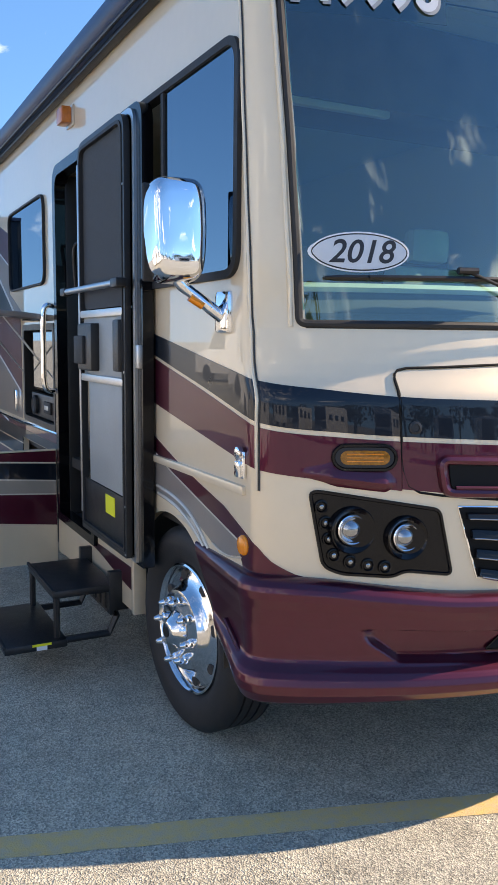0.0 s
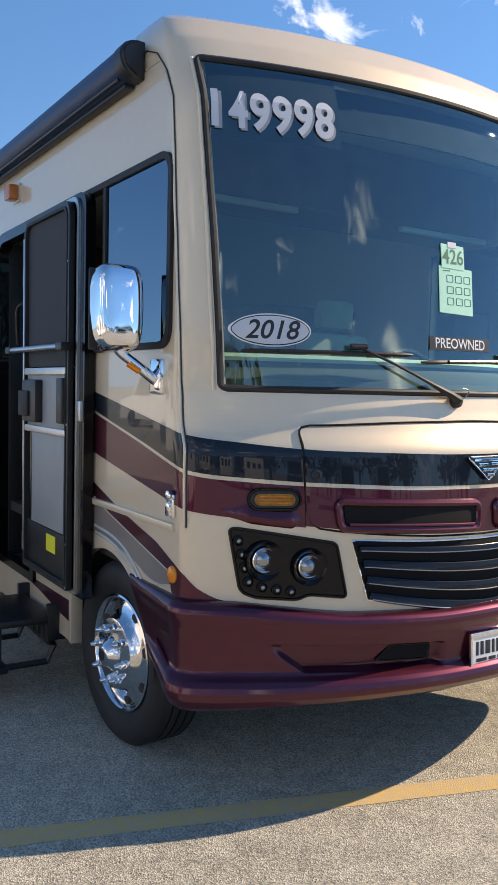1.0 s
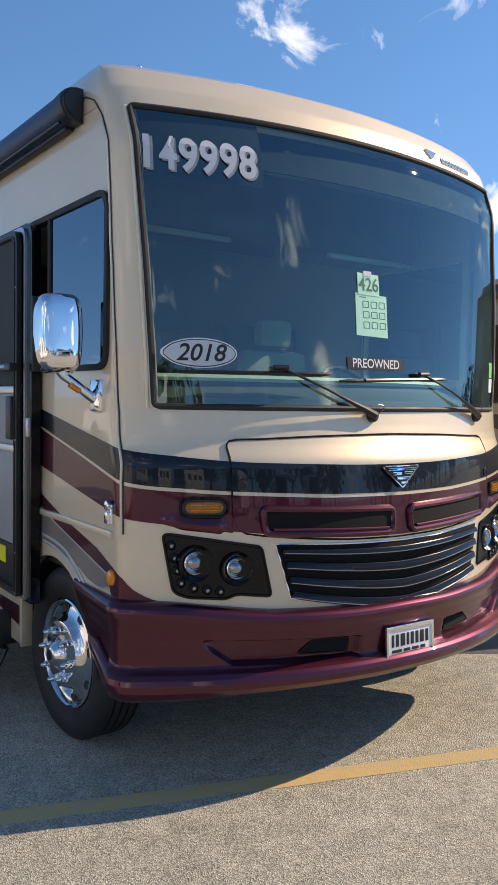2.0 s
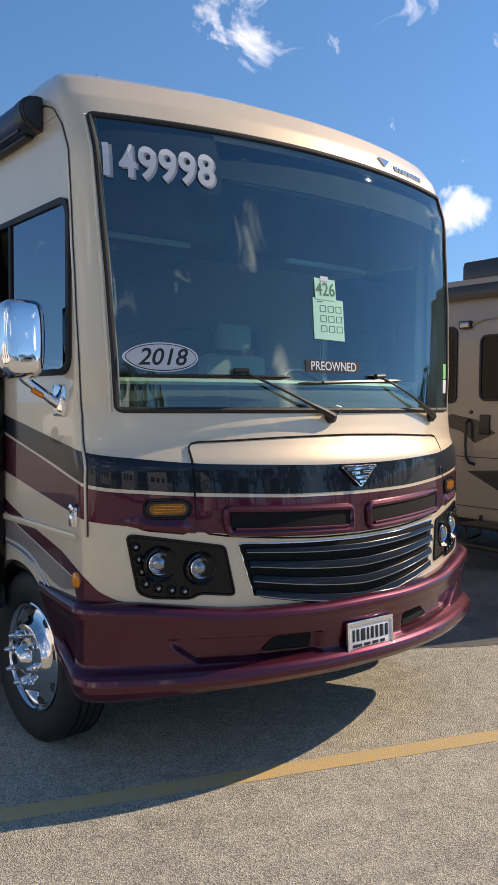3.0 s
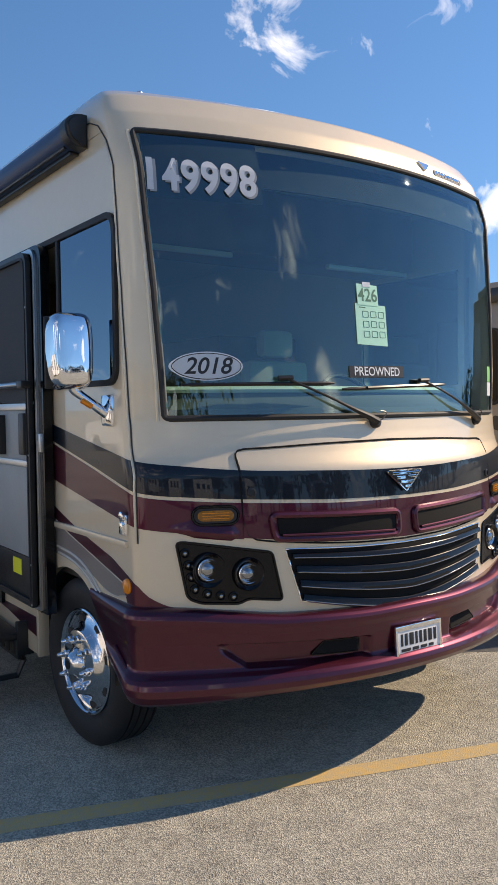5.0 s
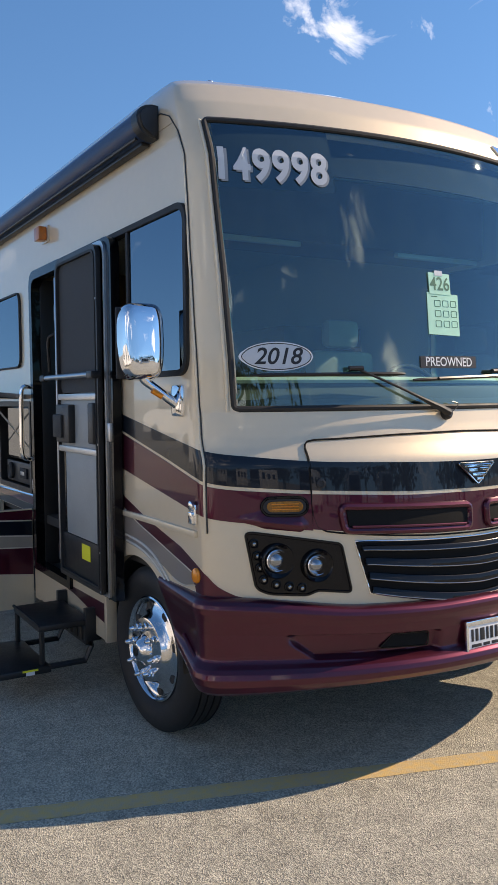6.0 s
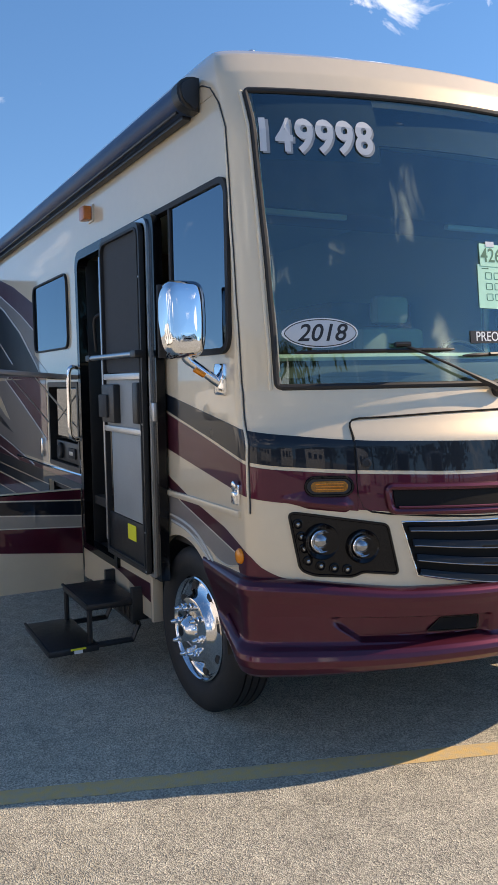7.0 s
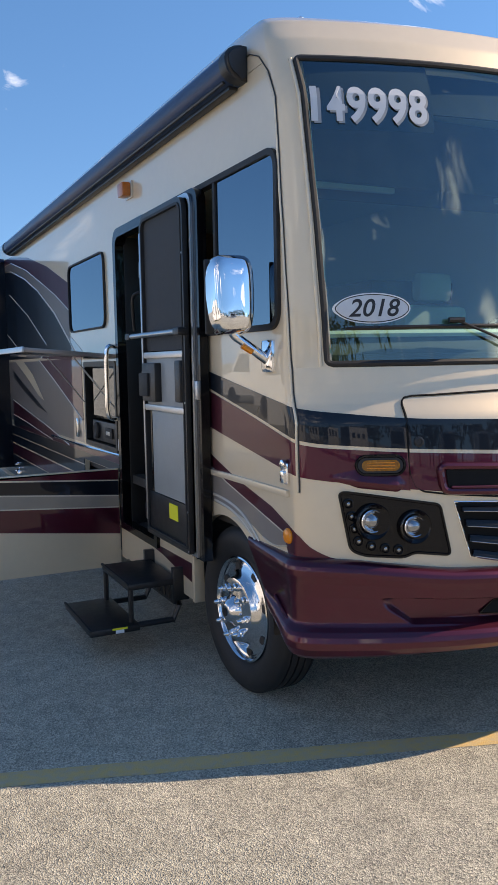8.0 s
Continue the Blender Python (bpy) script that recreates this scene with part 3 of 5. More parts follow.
HT = smooth_lin([(0, 1.570), (0.4, 1.562), (0.8, 1.544), (1, 1.535)])
hood = patch("hood", lambda u, v: ((2 * u - 1) * HOODW, MB((2 * u - 1) * HOODW) + (HT((2 * u - 1) * HOODW) - MB((2 * u - 1) * HOODW)) * v), TAN, rv, "champagne hood panel with black and maroon bands", 60, 36, 0.006, -0.01)
band("black_band", BT, BB, -HOODW - 0.0005, HOODW + 0.0005, BLACKP, 0.0080, 50, 10, parent=hood)
band("maroon_band", shifted(BB, -0.016), shifted(MB, 0.006), -HOODW - 0.0005, HOODW + 0.0005, MAROON, 0.0080, 50, parent=hood)
for g in (-1, 1):
    band("black_band", BT, BB, g * (HOODW - 0.015), g * 2.9, BLACKP, 0.0028, 70, 10)
    band("maroon_band", shifted(BB, -0.016), MB, g * (HOODW - 0.015), g * 2.9, MAROON, 0.0028, 70)
    low = [(1.06, 0.84), (1.14, 0.868), (1.20, 0.905), (1.26, 0.955), (1.52, 1.05), (1.91, 1.135), (2.3, 1.25), (2.3, 1.19), (2.03, 1.105), (1.40, 0.952), (1.36, 0.83)]
    patch("maroon_swoosh", outline_fn(mirrored(low, g)), MAROON, rv, "", 50, 4, 0.003, -0.005)
    grey = [(1.365, 0.945), (1.375, 0.90), (1.50, 0.875), (1.60, 0.885), (1.72, 0.925), (1.9, 0.955), (2.3, 0.98), (2.3, 1.185), (2.03, 1.10), (1.40, 0.948)]
    patch("grey_swoosh", outline_fn(mirrored(grey, g)), GREYP, rv, "", 40, 4, 0.002, -0.005)
    bm = bmesh.new()
    bar(bm, g * 1.375, g * 1.62, lambda s: 0.896 - 0.02 * math.sin((abs(s) - 1.375) * 12), 0.006, 0, 0.006)
    part("pinstripe", bm, PALE, rv)
    bm = bmesh.new()
    bar(bm, g * 1.39, g * 2.2, lambda s: float(np.interp(abs(s), (1.39, 2.03, 2.3), (0.948, 1.10, 1.185))), 0.007, 0, 0.0055)
    part("pinstripe", bm, PALE, rv)

# hood shut line
bm = bmesh.new()
seam = [(-0.001, MB(0) - 0.003)] + [(-0.1 * k, MB(0.1 * k) - 0.003) for k in range(1, 8)] + [(-0.72, MB(0.72) - 0.003), (-0.79, MB(0.79) + 0.001), (-0.825, 1.168), (-0.842, 1.22), (-0.849, 1.40), (-0.850, 1.48), (-0.850, 1.515), (-0.845, 1.535)]
seam = seam + [(-0.832, 1.549), (-0.80, 1.556)] + [(x / 10, HT(x / 10) + 0.010) for x in range(-7, 8)] + [(0.80, 1.556), (0.832, 1.549)] + [(-s, z) for s, z in reversed(seam)]
tube(bm, [surf(s, z, 0.004) for s, z in seam], 0.0048, 6)
part("hood_gap", bm, VOID, rv, "dark shut line round the hood")
for g in (-1, 1):
    bm = bmesh.new()
    lathe(bm, [(0.022, 0), (0.022, 0.006), (0.014, 0.008), (0.014, 0.004), (0.0, 0.004)], 16, look(surf(g * 0.805, 1.362, 0.008), surf(g * 0.805, 1.362, -1)) )
    part("hood_lock", bm, BLACK, hood)

# upper intake openings in the hood
for g in (-1, 1):
    ol = rounded(mirrored([(0.075, 1.136), (0.69, 1.158), (0.70, 1.243), (0.07, 1.222)], g), 0.018)
    op = patch("intake_opening", outline_fn(ol), VOID, hood, "black intake opening", 30, 3, 0.016, 0.005)
    bm = ring(bmesh.new(), rounded(mirrored([(0.06, 1.124), (0.38, 1.133), (0.71, 1.147), (0.725, 1.256), (0.38, 1.243), (0.055, 1.234)], g), 0.03), 0.017, 0.012, 8)
    part("intake_frame", bm, MAROON, hood)
    bm = bmesh.new()
    bar(bm, g * 0.09, g * 0.68, lambda s: 1.143 + 0.02 * (abs(s) - 0.07) / 0.6, 0.012, 0.012, 0.030)
    part("intake_lip", bm, MAROON, hood)

# main grille
GT = smooth_lin([(0, 1.078), (0.3, 1.083), (0.66, 1.098), (1, 1.11)])
GB = lambda s: 0.772 + 0.085 * min(1, abs(s) / 0.6) ** 1.5
GO = [(-0.665, 1.097)] + [(x / 20 - 0.6, GT(x / 20 - 0.6)) for x in range(1, 24)] + [(0.665, 1.097)] + [(0.6 - x / 20, GB(0.6 - x / 20)) for x in range(0, 25)]
grille = patch("grille", outline_fn(GO), VOID, rv, "gloss black grille with curved slats and chrome rim", 60, 6, 0.003, -0.01)
bm = ring(bmesh.new(), GO, 0.0042, 0.003, 8)
part("grille_rim", bm, CHROME, grille, "chrome rim")
for v0, v1 in ((0.0, 0.17), (0.20, 0.445), (0.475, 0.72), (0.75, 0.985)):
    w = 0.648 - 0.055 * v1
    bm = bmesh.new()
    rows = []
    for i in range(49):
        q = -w + 2 * w * i / 48
        zt, zb = GT(q) + (GB(q) - GT(q)) * v0, GT(q) + (GB(q) - GT(q)) * v1
        rows.append([bm.verts.new(surf(q, zt + (zb - zt) * k, o)) for k, o in ((0.46, 0.004), (0.48, 0.020), (0.56, 0.024), (0.94, 0.028), (1.0, 0.026), (1.0, 0.004))])
    for a, b in zip(rows, rows[1:]):
        for k in range(5):
            bm.faces.new((a[k], a[k + 1], b[k + 1], b[k]))
    bm.faces.new(rows[0])
    bm.faces.new(rows[-1][::-1])
    blade = part("slat", bm, SLAT, grille, "gloss black slat")
    edge = bar(bmesh.new(), -w + 0.004, w - 0.004, lambda q, v1=v1: GT(q) + (GB(q) - GT(q)) * v1 + 0.002, 0.0055, 0.022, 0.031, 48)
    part("slat_edge", edge, SLATEDGE, blade, "bright front edge")

# headlights
for g in (-1, 1):
    ol = rounded(mirrored([(1.108, 1.152), (1.082, 0.897), (1.03, 0.874), (0.875, 0.864), (0.835, 0.884), (0.685, 0.868), (0.725, 1.088)], g), 0.022)
    hl = patch("headlight", outline_fn(ol), GLOSSBLACK, rv, "black headlight cluster with two projectors and lamp dots", 40, 10, 0.002, -0.02)
    bm = ring(bmesh.new(), ol, 0.0065, 0.003, 6)
    part("bezel", bm, GLOSSBLACK, hl)
    for sx, z, r in ((0.997, 1.022, 0.046), (0.832, 0.996, 0.043)):
        p = surf(g * sx, z, 0.004)
        d = (surf(g * sx, z, 0.1) - surf(g * sx, z, 0)).normalized()
        d = (d + Vector((0, -1.2, 0))).normalized()
        m = look(p, p - d)
        cup = part("lamp_cup", lathe(bmesh.new(), [(r * 1.78, -0.012), (r * 1.72, 0.012), (r * 1.64, 0.016), (r * 1.54, 0.012), (r * 1.15, -0.004), (r * 1.15, -0.015)], 36, m), GLOSSBLACK, hl)
        part("chrome_ring", lathe(bmesh.new(), [(r * 1.12, -0.012), (r * 1.12, 0.002), (r * 1.04, 0.005), (r * 0.95, 0.000), (r * 0.95, -0.010)], 36, m), CHROME, hl, "chrome ring")
        part("projector_lens", lathe(bmesh.new(), [(r * 0.96, -0.004), (r * 0.84, 0.000), (r * 0.70, -0.003), (r * 0.62, 0.000), (r * 0.5, 0.006), (r * 0.28, 0.011), (0, 0.013)], 32, m), CLEARLENS, hl, "clear domed projector lens")
    dots = [(1.086, 1.100), (1.077, 1.046), (1.067, 0.992), (1.053, 0.937), (1.004, 0.915), (0.951, 0.904), (0.899, 0.897)]
    for sx, z in dots:
        p = surf(g * sx, z, 0.003)
        m = look(p, p - Vector((g * 0.3, -1, 0)))
        part("lamp_dot_cup", lathe(bmesh.new(), [(0.024, -0.006), (0.023, 0.008), (0.019, 0.009), (0.014, 0.002), (0, 0.002)], 18, m), GLOSSBLACK, hl)
        part("lamp_dot", lathe(bmesh.new(), [(0.0085, 0.002), (0.0075, 0.007), (0, 0.010)], 14, m), CLEARLENS, hl)
    part("lamp_brow", wedge(bmesh.new(), g * 1.135, g * 0.862, lambda q: 1.212 - 0.034 * (1.135 - abs(q)) / 0.27, [(0.050, 0.003, 0.0), (0.030, 0.003, 0.004), (0.010, 0.003, 0.016), (-0.004, 0.003, 0.020), (-0.018, 0.003, 0.014), (-0.034, 0.003, 0.0)], ease=0.10), MAROON, rv, "moulded maroon brow below the turn lamp")
    # turn lamp
    c = Vector((g * 0.960, 1.264))
    def capsule(w, h):
        pts = []
        for k in range(28):
            a = math.tau * k / 28
            pts.append((c.x + (w - h) * (1 if math.cos(a) > 0 else -1) * min(1, abs(math.cos(a)) * 6) + h * math.cos(a), c.y + h * math.sin(a)))
        return pts
    tl = patch("turn_lamp", outline_fn(capsule(0.098, 0.042)), BLACK, rv, "amber turn lamp in an oval black bezel", 24, 5, 0.012, -0.01)
    part("bezel", ring(bmesh.new(), capsule(0.094, 0.040), 0.007, 0.011, 6), GLOSSBLACK, tl)
    patch("lens", outline_fn(capsule(0.074, 0.024)), AMBERDARK, tl, "amber lens", 20, 4, 0.019, 0.008)
    for k in range(3):
        bm = bar(bmesh.new(), c.x - 0.055, c.x + 0.055, lambda s, k=k: 1.252 + 0.012 * k, 0.003, 0.012, 0.021, 8)
        part("lens_rib", bm, AMBER, tl)

# emblem and cap badge, plain shapes
EM = rounded([(-0.118, 1.428), (0.0, 1.326), (0.118, 1.428)], 0.012)
em = patch("emblem", outline_fn(EM), BLACK, rv, "chrome winged triangular emblem", 24, 6, 0.024, 0.01)
part("rim", ring(bmesh.new(), EM, 0.004, 0.024, 6), CHROME, em)
for s0, s1, z, h in ((-0.088, 0.088, 1.415, 0.012), (-0.062, -0.008, 1.394, 0.014), (0.012, 0.068, 1.397, 0.012), (-0.038, 0.045, 1.372, 0.014), (-0.012, 0.03, 1.350, 0.012)):
    part("emblem_bar", bar(bmesh.new(), s0, s1, lambda s, z=z: z, h, 0.02, 0.032, 6), CHROME, em)
badge = patch("cap_badge", outline_fn(rounded([(0.505, 3.105), (0.555, 3.055), (0.61, 3.10)], 0.006)), CHROME, rv, "small chrome winged badge with a row of raised plain bars", 12, 4, 0.010, -0.004)
for k in range(9):
    part("badge_bar", bar(bmesh.new(), 0.66 + 0.034 * k, 0.684 + 0.034 * k, lambda s: 3.072, 0.042, 0, 0.010, 3), CHROME, badge)

# bumper air slots in the scoops
for g in (-1, 1):
    sl = patch("bumper_slot", outline_fn(rounded(mirrored([(0.56, 0.606), (0.325, 0.596), (0.318, 0.650), (0.50, 0.656)], g), 0.01)), VOID, rv, "black slot in the bumper scoop", 16, 3, 0.001, -0.02)
    part("slot_rim", ring(bmesh.new(), rounded(mirrored([(0.565, 0.602), (0.320, 0.592), (0.312, 0.654), (0.50, 0.660)], g), 0.012), 0.0035, 0.0, 6), GLOSSBLACK, sl)
    bm = bmesh.new()
    bar(bm, g * 1.22, g * 1.46, lambda s: 0.520 + 0.13 * max(0, (abs(s) - 1.22) / 0.24) ** 1.3, 0.020, 0.0, 0.034, 20)
    part("bumper_crease", bm, MAROON, rv)

# registration plate with plain bars
pm = Matrix.Translation((0.0, -0.455, 0.605)) @ Matrix.Rotation(radians(-3), 4, "X")
plate = part("number_plate", box(bmesh.new(), (-0.148, -0.004, -0.078), (0.148, 0.004, 0.078), 0.003, pm), WHITE, rv, "white dealer plate in a chrome frame with plain dark bars")
bm = bmesh.new()
for lo, hi in (((-0.156, -0.010, 0.062), (0.156, 0.006, 0.086)), ((-0.156, -0.010, -0.086), (0.156, 0.006, -0.062)), ((-0.156, -0.010, -0.07), (-0.142, 0.006, 0.07)), ((0.142, -0.010, -0.07), (0.156, 0.006, 0.07))):
    box(bm, lo, hi, 0.004, pm)
part("plate_frame", bm, CHROME, plate, "chrome plate frame")
px = -0.122
for w in (0.022, 0.026, 0.036, 0.022, 0.026, 0.026, 0.032, 0.026):
    part("dark_bar", box(bmesh.new(), (px, -0.0065, -0.012), (px + w - 0.007, -0.003, 0.046), 0.002, pm), INK, plate)
    px += w + 0.005
px = -0.12
for w in (0.07, 0.05, 0.05, 0.04):
    part("dark_bar", box(bmesh.new(), (px, -0.0065, -0.040), (px + w - 0.008, -0.003, -0.026), 0.001, pm), INK, plate)
    px += w + 0.006
part("plate_mount", box(bmesh.new(), (-0.10, 0.0, -0.10), (0.10, 0.05, 0.06), 0.004, pm), BLACK, plate)

# wipers
def wiper(pivot, joint, tip, end):
    w = part("wiper", lathe(bmesh.new(), [(0.030, -0.01), (0.030, 0.02), (0.020, 0.034), (0, 0.036)], 18, look(surf(*pivot, 0.0), surf(*pivot, -1))), BLACK, rv, "black windshield wiper")
    p, j = Vector(pivot), Vector(joint)
    pts = [surf(*(p + (j - p) * k / 8), 0.028 + 0.022 * math.sin(math.pi * k / 8)) for k in range(9)]
    part("arm", tube(bmesh.new(), pts, 0.01, 8, [0.020, 0.017, 0.012, 0.008, 0.0065, 0.006, 0.006, 0.006, 0.007]), WIPERBLACK, w)
    a, b = Vector(tip), Vector(end)
    pts = [surf(*(a + (b - a) * k / 16), 0.016) for k in range(17)]
    part("blade", tube(bmesh.new(), pts, 0.008, 6, [0.006] + [0.012] * 15 + [0.006], 0.8), WIPERBLACK, w)
    pts = [surf(*(a + (b - a) * k / 16), 0.026) for k in range(3, 14)]
    part("blade_carrier", tube(bmesh.new(), pts, 0.009, 6), WIPERBLACK, w)
    part("joint", tube(bmesh.new(), [surf(*(j - (b - a).normalized() * 0.035), 0.03), surf(*(j + (b - a).normalized() * 0.035), 0.03)], 0.012, 8), WIPERBLACK, w)
    pts = [surf(*(p + Vector((0.02 + 0.045 * math.sin(k * 0.5), 0.005 + 0.05 * math.sin(k * 0.25) * (1 if k < 7 else 1)))), 0.03) for k in range(7)]
    part("hose", tube(bmesh.new(), pts, 0.003, 6), WIPERBLACK, w)


wiper((-0.092, 1.664), (-0.586, 1.880), (-1.052, 1.851), (-0.325, 1.857))
wiper((0.820, 1.660), (0.268, 1.875), (-0.278, 1.828), (0.474, 1.857))


# ---- lettering and stickers on the windshield ----
def lettering(name, text, size, at, mat, parent, off, bold=0.0, shear=0.0, stretch=1.0, label="", spacing=1.0):
    """Text laid on the skin, its middle at (s, z)."""
    cu = bpy.data.curves.new(name, "FONT")
    cu.body, cu.size, cu.offset, cu.shear = text, 1.0, bold, shear
    cu.align_x, cu.align_y, cu.resolution_u, cu.space_character = "CENTER", "CENTER", 4, spacing
    ob = bpy.data.objects.new(name, cu)
    scene.collection.objects.link(ob)
    bpy.context.view_layer.update()
    me = bpy.data.meshes.new_from_object(ob.evaluated_get(bpy.context.evaluated_depsgraph_get()))
    bpy.data.objects.remove(ob)
    bm = bmesh.new()
    bm.from_mesh(me)
    if text[0] == "1":  # a narrow first stroke, set close to the next
        x0, x1 = min(v.co.x for v in bm.verts), max(v.co.x for v in bm.verts)
        for v in bm.verts:
            k = (v.co.x - x0) / (x1 - x0)
            if k < 0.15:
                v.co.x = x0 + (x1 - x0) * (0.055 + 0.78 * k)
    bmesh.ops.subdivide_edges(bm, edges=[e for e in bm.edges if e.calc_length() > 0.3], cuts=2)
    for v in bm.verts:
        v.co = surf(at[0] + v.co.x * size * stretch, at[1] + v.co.y * size, off)
    return part(name, bm, mat, parent, label, False)


price = lettering("price_lettering", "149998", 0.20, (-0.922, 2.795), SILVERV, rv, 0.0085, 0.026, 0, 0.85, "bold white price numerals with grey drop shadow", 1.06)
lettering("drop_shadow", "149998", 0.20, (-0.913, 2.788), material("grey_vinyl", (0.30, 0.32, 0.34), 0.5), price, 0.0062, 0.030, 0, 0.85, "", 1.06)


def oval(w, h, c, n=40):
    return [(c[0] + w * math.cos(math.tau * k / n), c[1] + h * math.sin(math.tau * k / n)) for k in range(n)]


ov = patch("year_sticker", outline_fn(oval(0.158, 0.066, (-0.937, 1.936))), WHITE, rv, "oval white year sticker with black italic numerals", 40, 6, 0.006, 0.002)
part("border", ring(bmesh.new(), oval(0.150, 0.059, (-0.937, 1.936)), 0.0022, 0.006, 4), INK, ov)
patch("field", outline_fn(oval(0.147, 0.056, (-0.937, 1.936))), SILVERV, ov, "", 40, 6, 0.0075, 0.002)
lettering("year_print", "2018", 0.105, (-0.937, 1.934), INK, ov, 0.0084, 0.014, 0.25, 0.98)

tag = patch("stock_sheet", lambda u, v: (-0.158 + 0.200 * u + 0.004 * v, 2.052 + 0.205 * v - 0.006 * u), GREENPAPER, rv, "mint paper stock sheets taped to the windshield", 8, 6, 0.005, 0.002)
top = patch("upper_sheet", lambda u, v: (-0.138 + 0.135 * u, 2.250 + 0.105 * v - 0.004 * u), GREENPAPER, tag, "", 6, 4, 0.007, 0.003)
lettering("stock_print", "426", 0.092, (-0.070, 2.297), GREENINK, tag, 0.0080, 0.010, 0, 0.92)
part("tape", add_grid(bmesh.new(), lambda u, v: (-0.10 + 0.05 * u, 2.34 + 0.025 * v), 3, 2, 0.009, 0.006), SILVERV, tag)
for i in range(3):
    for j in range(3):
        cx, cz = -0.092 + 0.052 * i, 2.104 + 0.050 * j
        part("printed_box", ring(bmesh.new(), rounded([(cx - 0.018, cz - 0.015), (cx + 0.018, cz - 0.015), (cx + 0.018, cz + 0.015), (cx - 0.018, cz + 0.015)], 0.002, 1), 0.0012, 0.0055, 4), GREENINK, tag)
part("printed_bar", bar(bmesh.new(), -0.13, -0.09, lambda s: 2.238, 0.006, 0.004, 0.0058, 3), GREENINK, tag)

sign = patch("strip_sign", lambda u, v: (-0.222 + 0.365 * u, 1.886 + 0.058 * v + 0.004 * u), INK, rv, "black strip sign with white capitals", 16, 3, 0.005, 0.002)
lettering("sign_print", "PREOWNED", 0.062, (-0.040, 1.916), WHITE, sign, 0.0059, 0.01, 0, 0.90)
st = patch("inspection_sticker", lambda u, v: (1.065 + 0.045 * u, 1.80 + 0.08 * v), WHITE, rv, "small white and green inspection stickers", 4, 4, 0.005, 0.002)
patch("green_sticker", lambda u, v: (1.065 + 0.035 * u, 1.885 + 0.09 * v), material("green_vinyl", (0.25, 0.62, 0.22), 0.5), st, "", 4, 4, 0.005, 0.002)

# ---- cabin seen through the glass ----
def cabin_curve(s, z, d):
    p = surf(s, z, 0)
    return Vector((p.x * 0.97, p.y + d, z))


bm = bmesh.new()
rows = []
for i in range(41):
    s = -1.12 + 2.24 * i / 40
    rows.append([bm.verts.new(cabin_curve(s, z, d)) for z, d in ((1.55, 0.10), (1.74, 0.10), (1.80, 0.22), (1.825, 0.24), (1.83, 0.27), (1.83, 0.62), (1.78, 0.70), (1.2, 0.72))])
for a, b in zip(rows, rows[1:]):
    for k in range(7):
        bm.faces.new((a[k], a[k + 1], b[k + 1], b[k]))
dash = part("dashboard", bm, DASH, rv, "pale moulded dashboard top")
part("trim", tube(bmesh.new(), [cabin_curve(-1.08 + 0.1 * k, 1.835, 0.225) for k in range(22)], 0.020, 6, None, 0.9), material("pale_dash_trim", (0.72, 0.78, 0.66), 0.6, 0, 0, 0.05, 12), dash)
for x in (-0.62, 0.62):
    seat = part("cab_seat", box(bmesh.new(), (x - 0.27, 1.0, 1.32), (x + 0.27, 1.5, 1.46), 0.05), LEATHER, rv, "tan leather cab seat")
    part("backrest", box(bmesh.new(), (x - 0.27, 1.46, 1.40), (x + 0.27, 1.60, 2.08), 0.06), LEATHER, seat)
    part("headrest", box(bmesh.new(), (x - 0.14, 1.47, 2.10), (x + 0.14, 1.58, 2.30), 0.05), LEATHER, seat)
    part("seat_base", box(bmesh.new(), (x - 0.2, 1.05, 0.92), (x + 0.2, 1.45, 1.32), 0.03), BLACK, seat)
part("steering_wheel", lathe(bmesh.new(), [(0.205 + 0.016 * math.cos(k * math.tau / 8), 0.016 * math.sin(k * math.tau / 8)) for k in range(8)], 30, Matrix.Translation((0.62, 0.72, 1.78)) @ Matrix.Rotation(radians(55), 4, "X"), True), BLACK, rv)
part("overhead_cabinet", box(bmesh.new(), (-1.1, 0.62, 2.62), (1.1, 1.05, 3.0), 0.03), WOOD, rv)
part("overhead_trim", box(bmesh.new(), (-1.02, 0.60, 2.585), (-0.35, 0.64, 2.615), 0.008), PALE, rv)
part("overhead_trim", box(bmesh.new(), (0.35, 0.60, 2.585), (1.02, 0.64, 2.615), 0.008), PALE, rv)
part("sun_visor_vent", lathe(bmesh.new(), [(0.05, 0), (0.05, 0.02), (0.03, 0.03), (0, 0.03)], 18, Matrix.Translation((-1.05, 0.35, 2.47)) @ Matrix.Rotation(radians(90), 4, "X")), ALU, rv)
part("cabin_ceiling", box(bmesh.new(), (-1.2, 0.5, 3.0), (1.2, LEN - 0.1, 3.04), 0.0), OFFWHITE, rv)
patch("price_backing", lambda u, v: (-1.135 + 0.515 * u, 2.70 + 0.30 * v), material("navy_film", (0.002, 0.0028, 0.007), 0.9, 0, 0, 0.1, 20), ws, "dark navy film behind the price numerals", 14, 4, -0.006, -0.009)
# opaque panel added inside the glass to stand for its tinted top band
patch("tint_band", lambda u, v: ((2 * u - 1) * 1.11, 2.80 + 0.20 * v), material("navy_tint", (0.002, 0.0025, 0.006), 0.95, 0, 0, 0.1, 20), rv, "dark navy tint band behind the top of the windshield", 40, 2, -0.05, -0.06)
part("bulkhead", box(bmesh.new(), (-1.2, 4.6, 0.92), (1.2, 4.66, 3.0), 0.0), WOOD, rv)
part("cabinet", box(bmesh.new(), (0.45, 2.0, 0.92), (1.2, 4.4, 2.3), 0.02), WOOD, rv)
part("firewall", box(bmesh.new(), (-1.15, 0.28, 0.50), (1.15, 0.31, 1.6), 0.0), BLACK, rv)

